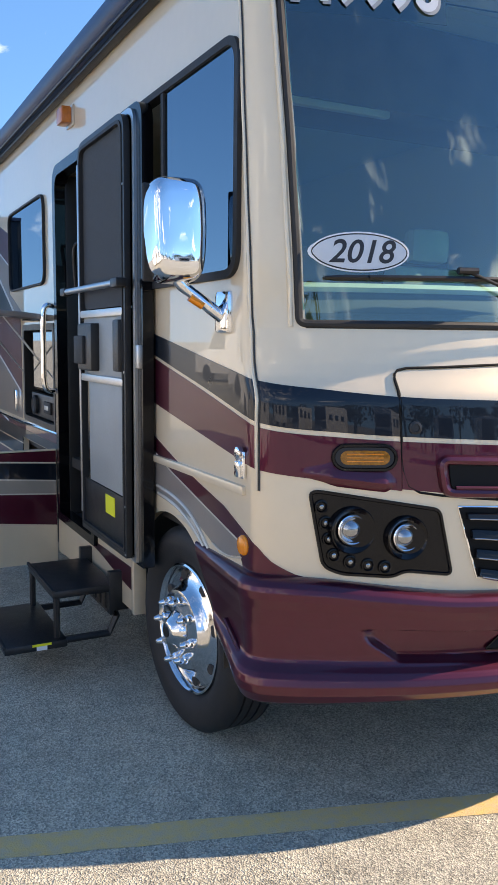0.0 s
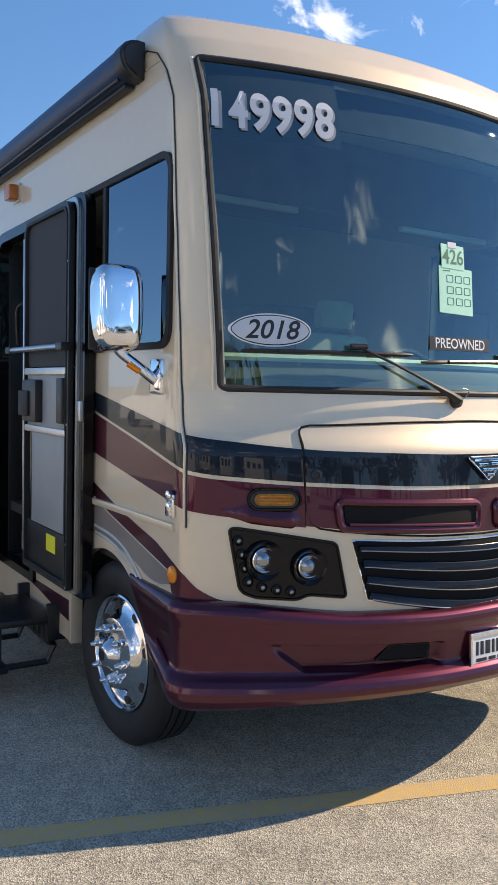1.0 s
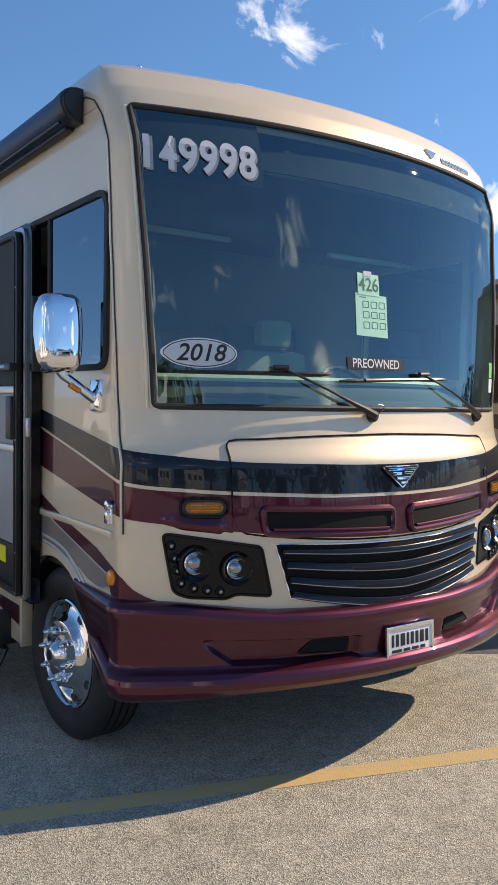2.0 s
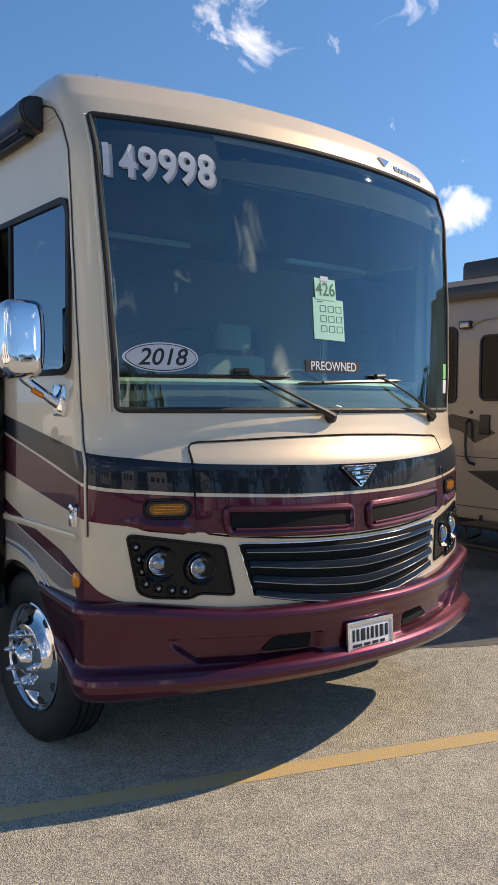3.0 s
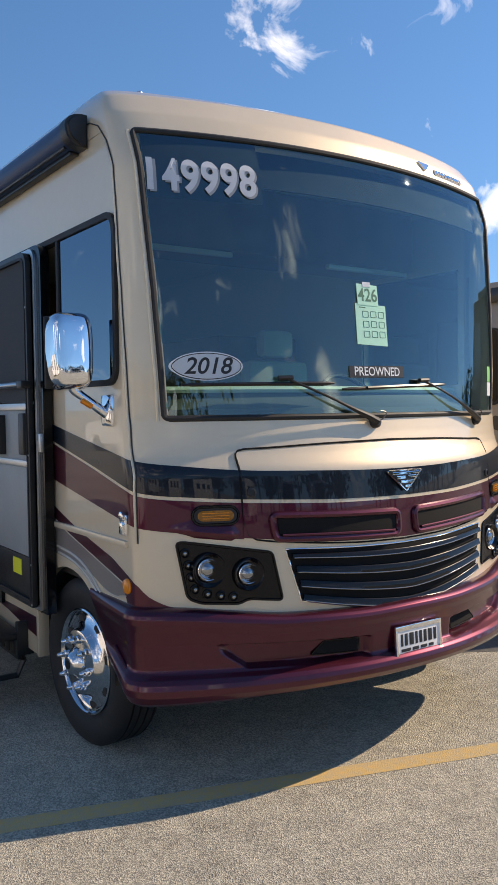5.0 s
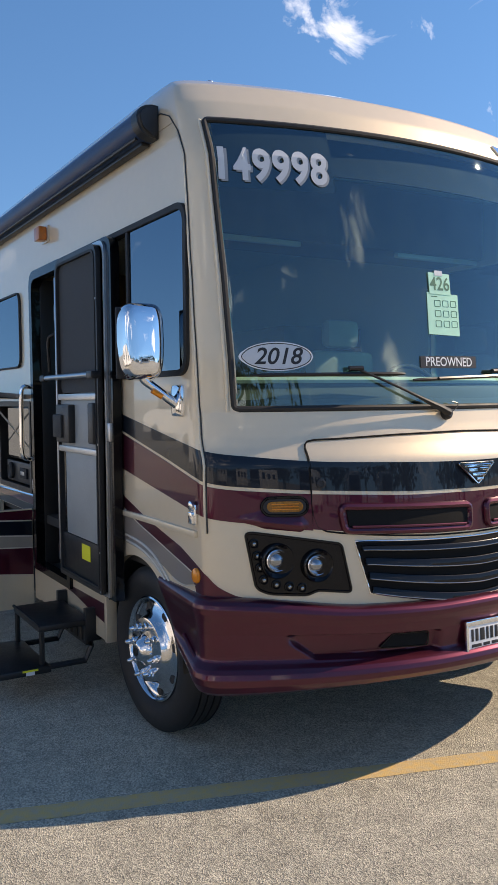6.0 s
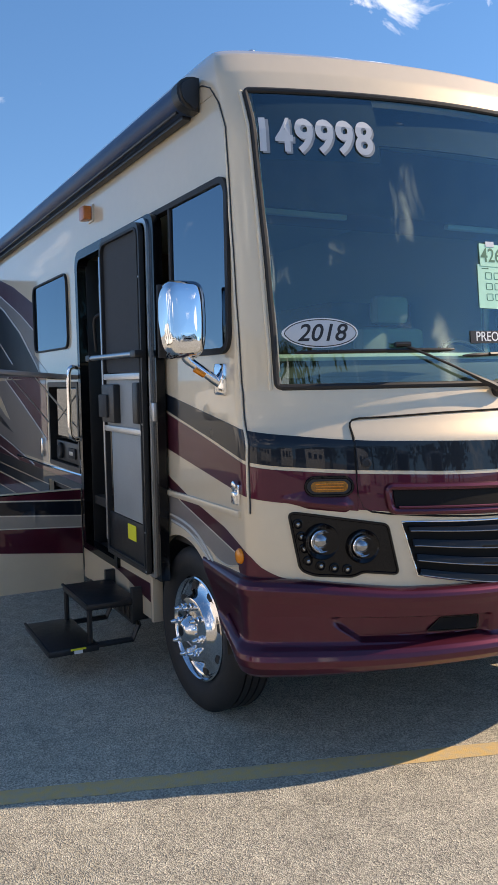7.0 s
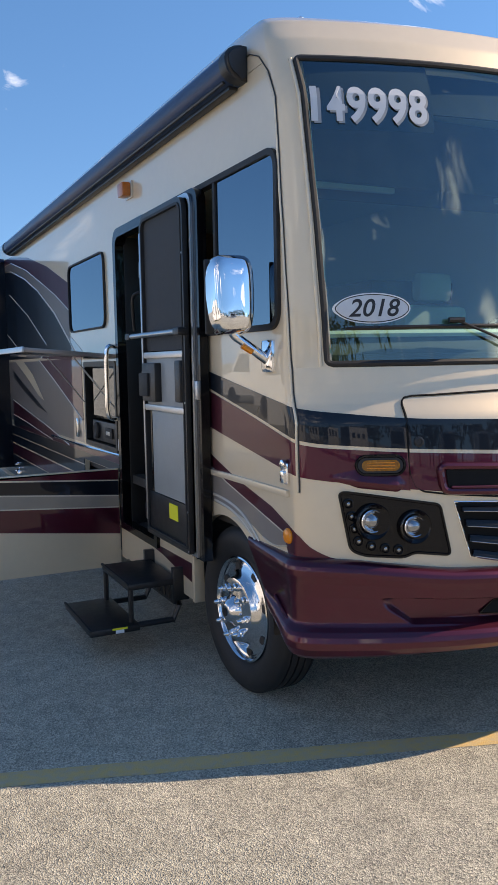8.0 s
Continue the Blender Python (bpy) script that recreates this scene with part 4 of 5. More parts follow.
# ---- passenger side ----
X = -HALF
# cap seam and moulding
SEAM = ((1.249, 1.145), (1.247, 1.37), (1.238, 1.523), (1.236, 1.68), (1.248, 1.82), (1.270, 2.1), (1.287, 2.4), (1.29, 2.65), (1.30, 2.85), (1.33, 2.98))
levels = [1.145 + 0.025 * k for k in range(74)]
line = [(float(np.interp(z, [q[1] for q in SEAM], [q[0] for q in SEAM])), z) for z in levels]
part("cap_seam", tube(bmesh.new(), [surf(-q, z, 0.0035) for q, z in line] + [surf(-q, z, 0.0035) for q, z in ((1.38, 3.06), (1.46, 3.10), (1.62, 3.105))], 0.003, 6), BLACK, rv)
part("seam_trim", tube(bmesh.new(), [surf(-q - 0.012, z, 0.004) for q, z in line], 0.0065, 8), TAN, rv)
bm = bmesh.new()
box(bm, (X - 0.016, 0.10, 1.118), (X + 0.02, 1.26, 1.150), 0.006)
part("side_moulding", bm, TAN, rv)


def window(name, y0, y1, z0, z1, r, label, glass=PRIVACY, bar_w=0.035, x=X, parent=rv, split=None):
    o, i = rect(y0, y1, z0, z1, r), rect(y0 + bar_w, y1 - bar_w, z0 + bar_w, z1 - bar_w, max(r - bar_w, 0.02))
    w = part(name, frame_slab(bmesh.new(), o, i, x - 0.018, x + 0.03), RUBBER, parent, label)
    ys = [(y0 + bar_w * 0.9, y1 - bar_w * 0.9)] if split is None else [(y0 + bar_w * 0.9, split)]
    for a, b in ys:
        part("pane", slab(bmesh.new(), rect(a, b, z0 + bar_w * 0.9, z1 - bar_w * 0.9, max(r - bar_w, 0.02)), x - 0.006, x - 0.001), glass, w)
    if split:
        part("sash_bar", box(bmesh.new(), (x - 0.016, split - 0.01, z0 + bar_w), (x + 0.01, split + 0.02, z1 - bar_w), 0.004), RUBBER, w)
    return w


window("cab_window", 0.155, 1.24, 1.855, 2.645, 0.10, "black framed cab side window, sliding half open", bar_w=0.028, split=0.84)
window("side_window", 2.93, 4.06, 1.99, 2.555, 0.10, "dark tinted side window", bar_w=0.013)

dw = part("cab_window", frame_slab(bmesh.new(), rect(0.30, 1.30, 1.84, 2.66, 0.10), rect(0.34, 1.26, 1.88, 2.62, 0.07), HALF - 0.03, HALF + 0.018), RUBBER, rv, "black framed driver side window")
dp = part("pane", slab(bmesh.new(), rect(0.33, 1.27, 1.87, 2.63, 0.07), HALF + 0.001, HALF + 0.006), GLASS, dw)
dp.visible_shadow = False

# entry door, open flat against the wall, with its screen door
jo, ji = door_rect(DOOR0 - 0.04, DOOR1 + 0.05, DOORB - 0.03, DOORT + 0.05, 0.12), door_rect(DOOR0 + 0.02, DOOR1 - 0.01, DOORB + 0.02, DOORT - 0.01, 0.08)
part("door_frame", frame_slab(bmesh.new(), jo, ji, X - 0.022, X + 0.05), GLOSSBLACK, rv, "black entry door frame")
part("door_jamb", box(bmesh.new(), (X + 0.04, DOOR1 - 0.02, DOORB), (X + 0.30, DOOR1 + 0.02, DOORT), 0.01), BLACK, rv)
door = part("entry_door", slab(bmesh.new(), door_rect(0.955, 1.885, 0.645, 2.625, 0.09), X - 0.062, X - 0.012), GLOSSBLACK, rv, "entry door swung fully open against the wall")
part("edge_trim", frame_slab(bmesh.new(), door_rect(1.02, 1.88, 0.655, 2.612, 0.085), door_rect(1.045, 1.86, 0.675, 2.59, 0.07), X - 0.074, X - 0.060), ALU, door, "aluminium edge trim")
for z in (0.78, 1.62, 2.30):
    part("hinge", box(bmesh.new(), (X - 0.07, 1.86, z - 0.05), (X - 0.01, 1.93, z + 0.05), 0.006), BLACK, door)
part("deadbolt", box(bmesh.new(), (X - 0.078, 0.968, 1.52), (X - 0.05, 1.01, 1.62), 0.004), ALU, door)
xs0, xs1 = X - 0.100, X - 0.072
scr = part("screen_frame", frame_slab(bmesh.new(), door_rect(1.075, 1.80, 0.665, 2.600, 0.09), door_rect(1.105, 1.77, 0.695, 2.57, 0.07), xs0, xs1), BLACK, rv, "black framed screen door latched to the open entry door")
part("frame_edge", frame_slab(bmesh.new(), door_rect(1.10, 1.775, 0.69, 2.575, 0.07), door_rect(1.115, 1.76, 0.705, 2.56, 0.06), xs0 - 0.004, xs1), RUBBER, scr)
part("side_channel", box(bmesh.new(), (xs0 - 0.008, 1.772, 0.75), (xs1, 1.792, 2.50), 0.003), ALU, scr)
part("screen", slab(bmesh.new(), rect(1.115, 1.76, 1.79, 2.56, 0.05), xs1 - 0.012, xs1 - 0.008), SCREEN, scr, "grey insect screen")
part("crossbar", tube(bmesh.new(), [(xs0 - 0.030, 1.07, 1.885), (xs0 - 0.030, 1.98, 1.885)], 0.016, 12), ALU, scr, "brushed aluminium push bar")
for y in (1.09, 1.96):
    part("bar_mount", box(bmesh.new(), (xs0 - 0.048, y - 0.045, 1.865), (xs0 + 0.004, y + 0.045, 1.905), 0.008), BLACK, scr)
for z in (1.765, 1.452):
    part("rail", box(bmesh.new(), (xs0 - 0.004, 1.10, z - 0.018), (xs1, 1.775, z + 0.018), 0.004), ALU, scr)
part("slide_panel", box(bmesh.new(), (xs1 - 0.016, 1.11, 1.465), (xs1 - 0.008, 1.765, 1.75), 0.002), FROST, scr)
part("latch_box", box(bmesh.new(), (xs0 - 0.03, 1.50, 1.49), (xs1, 1.74, 1.72), 0.012), BLACK, scr, "black screen door latch")
part("latch_lever", box(bmesh.new(), (xs0 - 0.045, 1.60, 1.52), (xs0 - 0.02, 1.76, 1.66), 0.01), RUBBER, scr)
part("handle_recess", box(bmesh.new(), (xs0 - 0.02, 1.115, 1.50), (xs1, 1.20, 1.73), 0.012), BLACK, scr)
part("lower_panel", box(bmesh.new(), (xs1 - 0.016, 1.12, 0.935), (xs1 - 0.008, 1.68, 1.435), 0.002), FROST, scr, "frosted lower panel")
part("kick_panel", box(bmesh.new(), (xs1 - 0.018, 1.11, 0.70), (xs1 - 0.006, 1.765, 0.93), 0.002), BLACK, scr)
part("warning_label", box(bmesh.new(), (xs1 - 0.021, 1.27, 0.815), (xs1 - 0.0175, 1.41, 0.905)), YELLOW, scr, "yellow warning label")
for y, z in ((1.09, 0.68), (1.09, 0.9), (1.09, 1.5), (1.09, 2.3)):
    part("screw", lathe(bmesh.new(), [(0.006, 0), (0.006, 0.003), (0, 0.004)], 8, Matrix.Translation((xs0, y, z)) @ Matrix.Rotation(radians(-90), 4, "Y")), ALU, scr)

# stair well inside the door
for z, x0 in ((0.56, -1.23), (0.74, -0.95), (0.90, -0.70)):
    part("stair_tread", box(bmesh.new(), (x0, DOOR0, z - 0.03), (x0 + 0.32, DOOR1, z), 0.008), DARKIN, rv)
part("inner_grab_rail", tube(bmesh.new(), flow([(-1.2, 2.50, 1.95), (-1.22, 2.46, 2.15), (-1.2, 2.40, 2.2), (-1.12, 2.38, 2.2)]), 0.012, 8), BLACK, rv)

# chrome assist handle behind the door
hn = part("assist_handle", tube(bmesh.new(), flow([(X, 2.70, 1.84), (X - 0.05, 2.70, 1.845), (X - 0.075, 2.70, 1.80), (X - 0.078, 2.705, 1.60), (X - 0.075, 2.71, 1.38), (X - 0.05, 2.715, 1.325), (X, 2.715, 1.32)]), 0.017, 12), CHROME, rv, "chrome entry assist handle")

# step
def build_step():
    st = part("entry_step", box(bmesh.new(), (-1.62, 1.46, 0.395), (-1.30, 2.02, 0.435), 0.012), BLACK, rv, "black folding metal entry step")
    part("lower_tread", box(bmesh.new(), (-1.86, 1.42, 0.165), (-1.56, 2.05, 0.205), 0.012), BLACK, st)
    part("tread_lip", box(bmesh.new(), (-1.865, 1.415, 0.198), (-1.85, 2.055, 0.212), 0.004), RUBBER, st)
    part("tread_lip", box(bmesh.new(), (-1.625, 1.455, 0.428), (-1.61, 2.025, 0.442), 0.004), RUBBER, st)
    for y in (1.47, 2.00):
        part("side_plate", tube(bmesh.new(), [(-1.60, y, 0.40), (-1.60, y, 0.19)], 0.016, 6), BLACK, st)
        part("side_arm", tube(bmesh.new(), [(-1.32, y, 0.41), (-1.30, y, 0.27), (-1.34, y, 0.185), (-1.60, y, 0.185)], 0.018, 6), BLACK, st)
        part("hanger", box(bmesh.new(), (-1.34, y - 0.02, 0.30), (-1.24, y + 0.02, 0.50), 0.005), BLACK, st)
    part("back_plate", box(bmesh.new(), (-1.33, 1.48, 0.27), (-1.31, 2.0, 0.40), 0.004), BLACK, st)
    for k in range(5):
        part("slot", box(bmesh.new(), (-1.336, 1.54 + 0.09 * k, 0.29), (-1.328, 1.585 + 0.09 * k, 0.37), 0.004), DARKIN, st)
    part("white_label", box(bmesh.new(), (-1.71, 1.4165, 0.170), (-1.66, 1.4195, 0.190)), WHITE, st)
    part("lime_label", box(bmesh.new(), (-1.73, 1.4160, 0.191), (-1.64, 1.4190, 0.202)), YELLOW, st)


build_step()

# skirt graphics under the door
def flat_patch(name, outline, mat, off=0.003, parent=rv, label=""):
    return part(name, slab(bmesh.new(), outline, X - off, X + 0.002), mat, parent, label)


for pts in (((0.945, 1.016), (0.78, 1.004), (0.624, 0.976), (0.50, 0.925), (0.40, 0.862)), ((0.93, 0.985), (0.78, 0.972), (0.65, 0.948), (0.53, 0.905), (0.43, 0.852))):
    part("pale_streak", tube(bmesh.new(), flow([(X - 0.003, y, z) for y, z in pts]), 0.0075, 6), PALE, rv)
flat_patch("pale_leaf", [(0.73, 0.925), (0.62, 0.944), (0.565, 0.944), (0.49, 0.900), (0.425, 0.842), (0.52, 0.885), (0.60, 0.912)], PALE, 0.0035)
flat_patch("maroon_skirt", [(2.10, 0.525), (1.84, 0.548), (1.275, 0.555), (1.275, 0.44), (1.5, 0.462), (1.8, 0.503)], MAROON)
part("skirt_end", box(bmesh.new(), (X - 0.004, 1.262, 0.33), (X + 0.06, 1.30, 0.60), 0.004), TAN, rv)

# rear side graphics
flat_patch("maroon_arc", [(8.5, 3.04), (6.9, 2.985), (5.9, 2.86), (4.95, 2.66), (4.12, 2.43), (4.12, 2.20), (4.6, 2.36), (5.25, 2.54), (6.0, 2.74), (6.92, 2.92), (8.5, 2.98)], MAROON)
flat_patch("grey_arc", [(8.5, 2.97), (6.92, 2.91), (6.0, 2.73), (5.25, 2.53), (4.6, 2.35), (4.12, 2.19), (4.12, 1.98), (3.60, 1.80), (3.75, 1.75), (4.1, 1.92), (4.7, 2.22), (5.44, 2.48), (6.1, 2.66), (6.95, 2.83), (8.5, 2.93)], GREYP)
flat_patch("black_field", [(10.4, 2.95), (7.77, 2.90), (6.95, 2.81), (6.1, 2.64), (5.44, 2.46), (4.7, 2.19), (4.1, 1.90), (3.9, 1.79), (10.4, 1.79)], BLACKP)
for pts in ([(7.1, 2.56), (6.0, 2.25), (5.1, 1.92)], [(8.6, 2.4), (7.2, 2.05), (6.4, 1.84)]):
    part("pinstripe", tube(bmesh.new(), [(X - 0.003, y, z) for y, z in pts], 0.008, 5), PALE, rv)
part("pinstripe", tube(bmesh.new(), [(X - 0.003, y, z) for y, z in ((6.95, 2.82), (6.1, 2.65), (5.44, 2.47), (4.7, 2.205), (4.1, 1.91), (3.9, 1.80))], 0.008, 5), PALE, rv)
part("pinstripe", tube(bmesh.new(), [(X - 0.003, y, z) for y, z in ((6.92, 2.915), (6.0, 2.735), (5.25, 2.535), (4.6, 2.355), (4.12, 2.195))], 0.007, 5), PALE, rv)
flat_patch("grey_field", [(3.74, 1.06), (3.74, 1.76), (7.42, 1.76), (7.42, 1.06)], GREYP, 0.0012)
flat_patch("maroon_wedge", [(5.50, 1.765), (4.80, 1.565), (4.17, 1.375), (3.74, 1.25), (3.74, 1.765)], MAROON, 0.0025)
flat_patch("black_leaf", [(7.1, 1.66), (6.5, 1.52), (5.8, 1.37), (5.19, 1.235), (5.7, 1.29), (6.4, 1.42), (7.1, 1.58)], BLACKP, 0.0025)
flat_patch("pale_leaf", [(6.4, 1.76), (5.9, 1.62), (5.35, 1.36), (5.6, 1.40), (6.2, 1.58), (6.9, 1.76)], TAN, 0.0022)
flat_patch("maroon_streak", [(7.2, 1.30), (6.2, 1.20), (5.2, 1.10), (4.26, 0.99), (4.26, 0.985), (7.2, 0.985)], MAROON, 0.0025)
flat_patch("black_streak", [(7.2, 1.12), (6.4, 1.08), (5.4, 1.01), (5.0, 0.987), (7.2, 0.987)], BLACKP, 0.0034)
for pts in (((5.50, 1.770), (4.80, 1.570), (4.17, 1.380), (3.76, 1.255)), ((7.2, 1.305), (6.2, 1.205), (5.2, 1.105), (4.28, 0.995)), ((7.2, 1.125), (6.4, 1.085), (5.4, 1.015), (5.0, 0.99))):
    part("pinstripe", tube(bmesh.new(), [(X - 0.003, y, z) for y, z in pts], 0.007, 5), PALE, rv)
flat_patch("maroon_belt", [(BAY0, 0.985), (BAY0, 1.05), (6.8, 1.02), (6.8, 0.985)], MAROON, 0.004)
flat_patch("black_belt", [(BAY0, 0.925), (BAY0, 0.983), (10.4, 0.983), (10.4, 0.88), (BAY1, 0.88), (BAY1, 0.925)], BLACKP, 0.004)
part("belt_trim", tube(bmesh.new(), [(X - 0.006, 2.66, 1.055), (X - 0.006, 3.9, 1.03), (X - 0.006, 5.0, 1.03)], 0.010, 6), CHROME, rv)
for z0, z1, mt in ((0.36, 0.62, BLACKP), (0.63, 0.76, MAROON), (0.775, 0.87, BLACKP)):
    flat_patch("belt_band", [(BAY1, z0), (LEN - 0.1, z0), (LEN - 0.1, z1), (BAY1, z1)], mt, 0.003)

# slide-out room further back
so = part("slide_out", box(bmesh.new(), (-2.05, 7.40, 0.45), (X + 0.02, 10.2, 3.0), 0.02), BLACKP, rv, "extended slide-out room in blue-black paint")
part("corner_trim", box(bmesh.new(), (-2.058, 7.392, 0.44), (-2.02, 7.43, 3.01), 0.006), BLACK, so)
part("slide_topper", box(bmesh.new(), (-2.06, 7.37, 2.98), (X - 0.01, 10.2, 3.02), 0.01), CANVAS, so)

# outside entertainment locker with its lid raised
lk = part("locker", frame_slab(bmesh.new(), rect(TV0 - 0.015, TV1 + 0.03, TVB - 0.02, TVT + 0.02, 0.03), rect(TV0 + 0.02, TV1 - 0.01, TVB + 0.02, TVT - 0.02, 0.02), X - 0.010, X + 0.25), BLACK, rv, "open outside entertainment locker")
part("locker_back", box(bmesh.new(), (X + 0.24, TV0, TVB), (X + 0.26, TV1, TVT)), BLACK, lk)
tvs = part("television", box(bmesh.new(), (X + 0.03, TV0 + 0.05, 1.29), (X + 0.07, 3.50, 1.70), 0.006), GLOSSBLACK, rv, "flat television in the outside locker")
part("tv_screen", box(bmesh.new(), (X + 0.024, TV0 + 0.07, 1.31), (X + 0.029, 3.48, 1.685)), material("tv_glass", (0.25, 0.26, 0.27), 0.04, 0.9), tvs)
rad = part("stereo_panel", box(bmesh.new(), (X + 0.02, TV0 + 0.03, 1.11), (X + 0.06, 3.52, 1.27), 0.006), BLACK, rv, "black stereo panel in the outside locker")
part("speaker_knob", lathe(bmesh.new(), [(0.065, 0), (0.065, 0.02), (0.05, 0.03), (0.03, 0.02), (0, 0.02)], 24, Matrix.Translation((X + 0.02, 3.36, 1.19)) @ Matrix.Rotation(radians(-90), 4, "Y")), RUBBER, rad)
part("socket", box(bmesh.new(), (X + 0.004, 2.92, 1.15), (X + 0.02, 3.10, 1.23), 0.008), RUBBER, rad)
part("socket_face", box(bmesh.new(), (X - 0.001, 2.96, 1.175), (X + 0.006, 3.06, 1.205), 0.004), ALU, rad)
lm = Matrix.Translation((X, 0, 1.755)) @ Matrix.Rotation(radians(5), 4, "Y")
lid = part("locker_lid", box(bmesh.new(), (-0.66, TV0 - 0.01, 0.0), (0.0, TV1 + 0.5, 0.032), 0.006, lm), GREYP, rv, "raised locker lid held by gas struts")
part("lid_edge", box(bmesh.new(), (-0.668, TV0 - 0.014, -0.004), (-0.65, TV1 + 0.504, 0.036), 0.004, lm), ALU, lid)
for y in (TV0 + 0.04, TV1 + 0.02):
    part("gas_strut", tube(bmesh.new(), [(X - 0.005, y, 1.40), (X - 0.16, y, 1.60), (X - 0.30, y, 1.775)], 0.006, 8, [0.004, 0.007, 0.005]), ALU, lid)
lt = part("locker_latch", box(bmesh.new(), (X - 0.022, 3.88, 1.10), (X, 3.94, 1.26), 0.008), CHROME, rv)
bm = bmesh.new()
slab(bm, [(2.70 + 0.032 * math.cos(a * math.tau / 12), 1.13 + 0.05 * math.sin(a * math.tau / 12)) for a in range(12)], X - 0.004, X)
part("oval_badge", bm, WHITE, rv)

# baggage door swung out square to the wall
bd = part("baggage_door", box(bmesh.new(), (-2.42, 2.735, 0.225), (X - 0.004, 2.765, 0.955), 0.006), TAN, rv, "open baggage door with belt stripes")


def door_stripe(za, zb, ta, tb, mat, lift=0.0):
    """A stripe on the door's outer face, from height za..zb at the hinge to ta..tb at x = -2.15."""
    bm = bmesh.new()
    k = (2.416 - 1.283) / (2.15 - 1.283)
    q = [(-1.283, za), (-2.416, za + (ta - za) * k), (-2.416, zb + (tb - zb) * k), (-1.283, zb)]
    a = [bm.verts.new((x, 2.7325 - lift, z)) for x, z in q]
    b = [bm.verts.new((x, 2.7355, z)) for x, z in q]
    bm.faces.new(a)
    for i in range(4):
        bm.faces.new((a[i], b[i], b[(i + 1) % 4], a[(i + 1) % 4]))
    part("stripe", bm, mat, bd)


door_stripe(0.468, 0.664, 0.562, 0.718, MAROON)
door_stripe(0.664, 0.672, 0.718, 0.727, PALE, 0.001)
door_stripe(0.672, 0.748, 0.727, 0.816, TAUPE)
door_stripe(0.748, 0.757, 0.816, 0.826, PALE, 0.001)
door_stripe(0.757, 0.862, 0.826, 0.915, BLACKP)
door_stripe(0.862, 0.871, 0.915, 0.926, PALE, 0.001)
door_stripe(0.871, 0.945, 0.926, 0.93, MAROON)
part("bay_liner", box(bmesh.new(), (X + 0.05, BAY0, 0.30), (-0.2, BAY1, 0.32)), DARKIN, rv)
part("bay_back", box(bmesh.new(), (-0.22, BAY0, 0.30), (-0.2, BAY1, 0.90)), DARKIN, rv)

# small fittings on the wall
sm = part("side_marker", lathe(bmesh.new(), [(0.036, -0.005), (0.036, 0.008), (0.030, 0.016), (0.015, 0.021), (0, 0.022)], 24, Matrix.Translation((X, 0.107, 0.944)) @ Matrix.Rotation(radians(-90), 4, "Y")), AMBER, rv, "round amber side marker lamp")
la = part("hatch_latch", box(bmesh.new(), (X - 0.016, 0.095, 1.175), (X, 0.15, 1.27), 0.01), CHROME, rv, "chrome paddle latch")
part("paddle", box(bmesh.new(), (X - 0.028, 0.105, 1.18), (X - 0.012, 0.14, 1.235), 0.006), CHROME, la)
part("lock", lathe(bmesh.new(), [(0.022, 0), (0.022, 0.014), (0.012, 0.018), (0, 0.016)], 16, Matrix.Translation((X - 0.012, 0.122, 1.262)) @ Matrix.Rotation(radians(-90), 4, "Y")), CHROME, la)
pl = part("porch_light", box(bmesh.new(), (X - 0.012, 2.20, 2.80), (X, 2.34, 2.91), 0.005), PALE, rv, "amber porch light in a pale housing")
part("lens", box(bmesh.new(), (X - 0.070, 2.21, 2.81), (X - 0.012, 2.33, 2.90), 0.014), ORANGE, pl)
for k in range(5):
    x = -1.13 + 0.565 * k
    cm = part("clearance_lamp", lathe(bmesh.new(), [(0.020, -0.006), (0.018, 0.008), (0.010, 0.014), (0, 0.015)], 14, Matrix.Translation(surf(x if abs(x) < 1.1 else x * 0.96, 3.285, 0.0))), ALU, rv)

# awning roll along the roof edge
prof = [(0.0, 0.086), (-0.030, 0.088), (-0.062, 0.082), (-0.088, 0.068), (-0.104, 0.048), (-0.110, 0.026), (-0.108, 0.006), (-0.098, -0.022), (-0.080, -0.042), (-0.056, -0.054), (-0.030, -0.060), (0.0, -0.062)]
bm = bmesh.new()
rows = [[bm.verts.new((X + x, y, 3.055 + z)) for x, z in prof] for y in (0.50, 2.5, 4.5, 6.75)]
for a, b in zip(rows, rows[1:]):
    for k in range(len(prof) - 1):
        bm.faces.new((a[k], a[k + 1], b[k + 1], b[k]))
bm.faces.new(rows[0])
bm.faces.new(rows[-1][::-1])
aw = part("awning", bm, CANVAS, rv, "rolled awning in a dark housing along the roof edge")
for y0, y1 in ((0.44, 0.54), (6.74, 6.84)):
    bm = bmesh.new()
    slab_pts = [(x * 1.04, z * 1.05) for x, z in prof]
    a = [bm.verts.new((X + x, y0, 3.055 + z)) for x, z in slab_pts]
    b = [bm.verts.new((X + x, y1, 3.055 + z)) for x, z in slab_pts]
    bm.faces.new(a)
    bm.faces.new(b[::-1])
    for i in range(len(a)):
        bm.faces.new((a[i], b[i], b[(i + 1) % len(a)], a[(i + 1) % len(a)]))
    bmesh.ops.bevel(bm, geom=[e for e in bm.edges if abs(e.verts[0].co.y - e.verts[1].co.y) < 1e-4], offset=0.016, segments=3, affect="EDGES")
    part("end_cap", bm, BLACK, aw, "black end cap")
part("lead_rail", tube(bmesh.new(), [(X - 0.075, 0.55, 3.008), (X - 0.075, 6.73, 3.008)], 0.009, 8), BLACK, aw)
part("valance", box(bmesh.new(), (X - 0.050, 0.55, 2.978), (X - 0.004, 6.7, 2.998), 0.006), BLACK, aw)


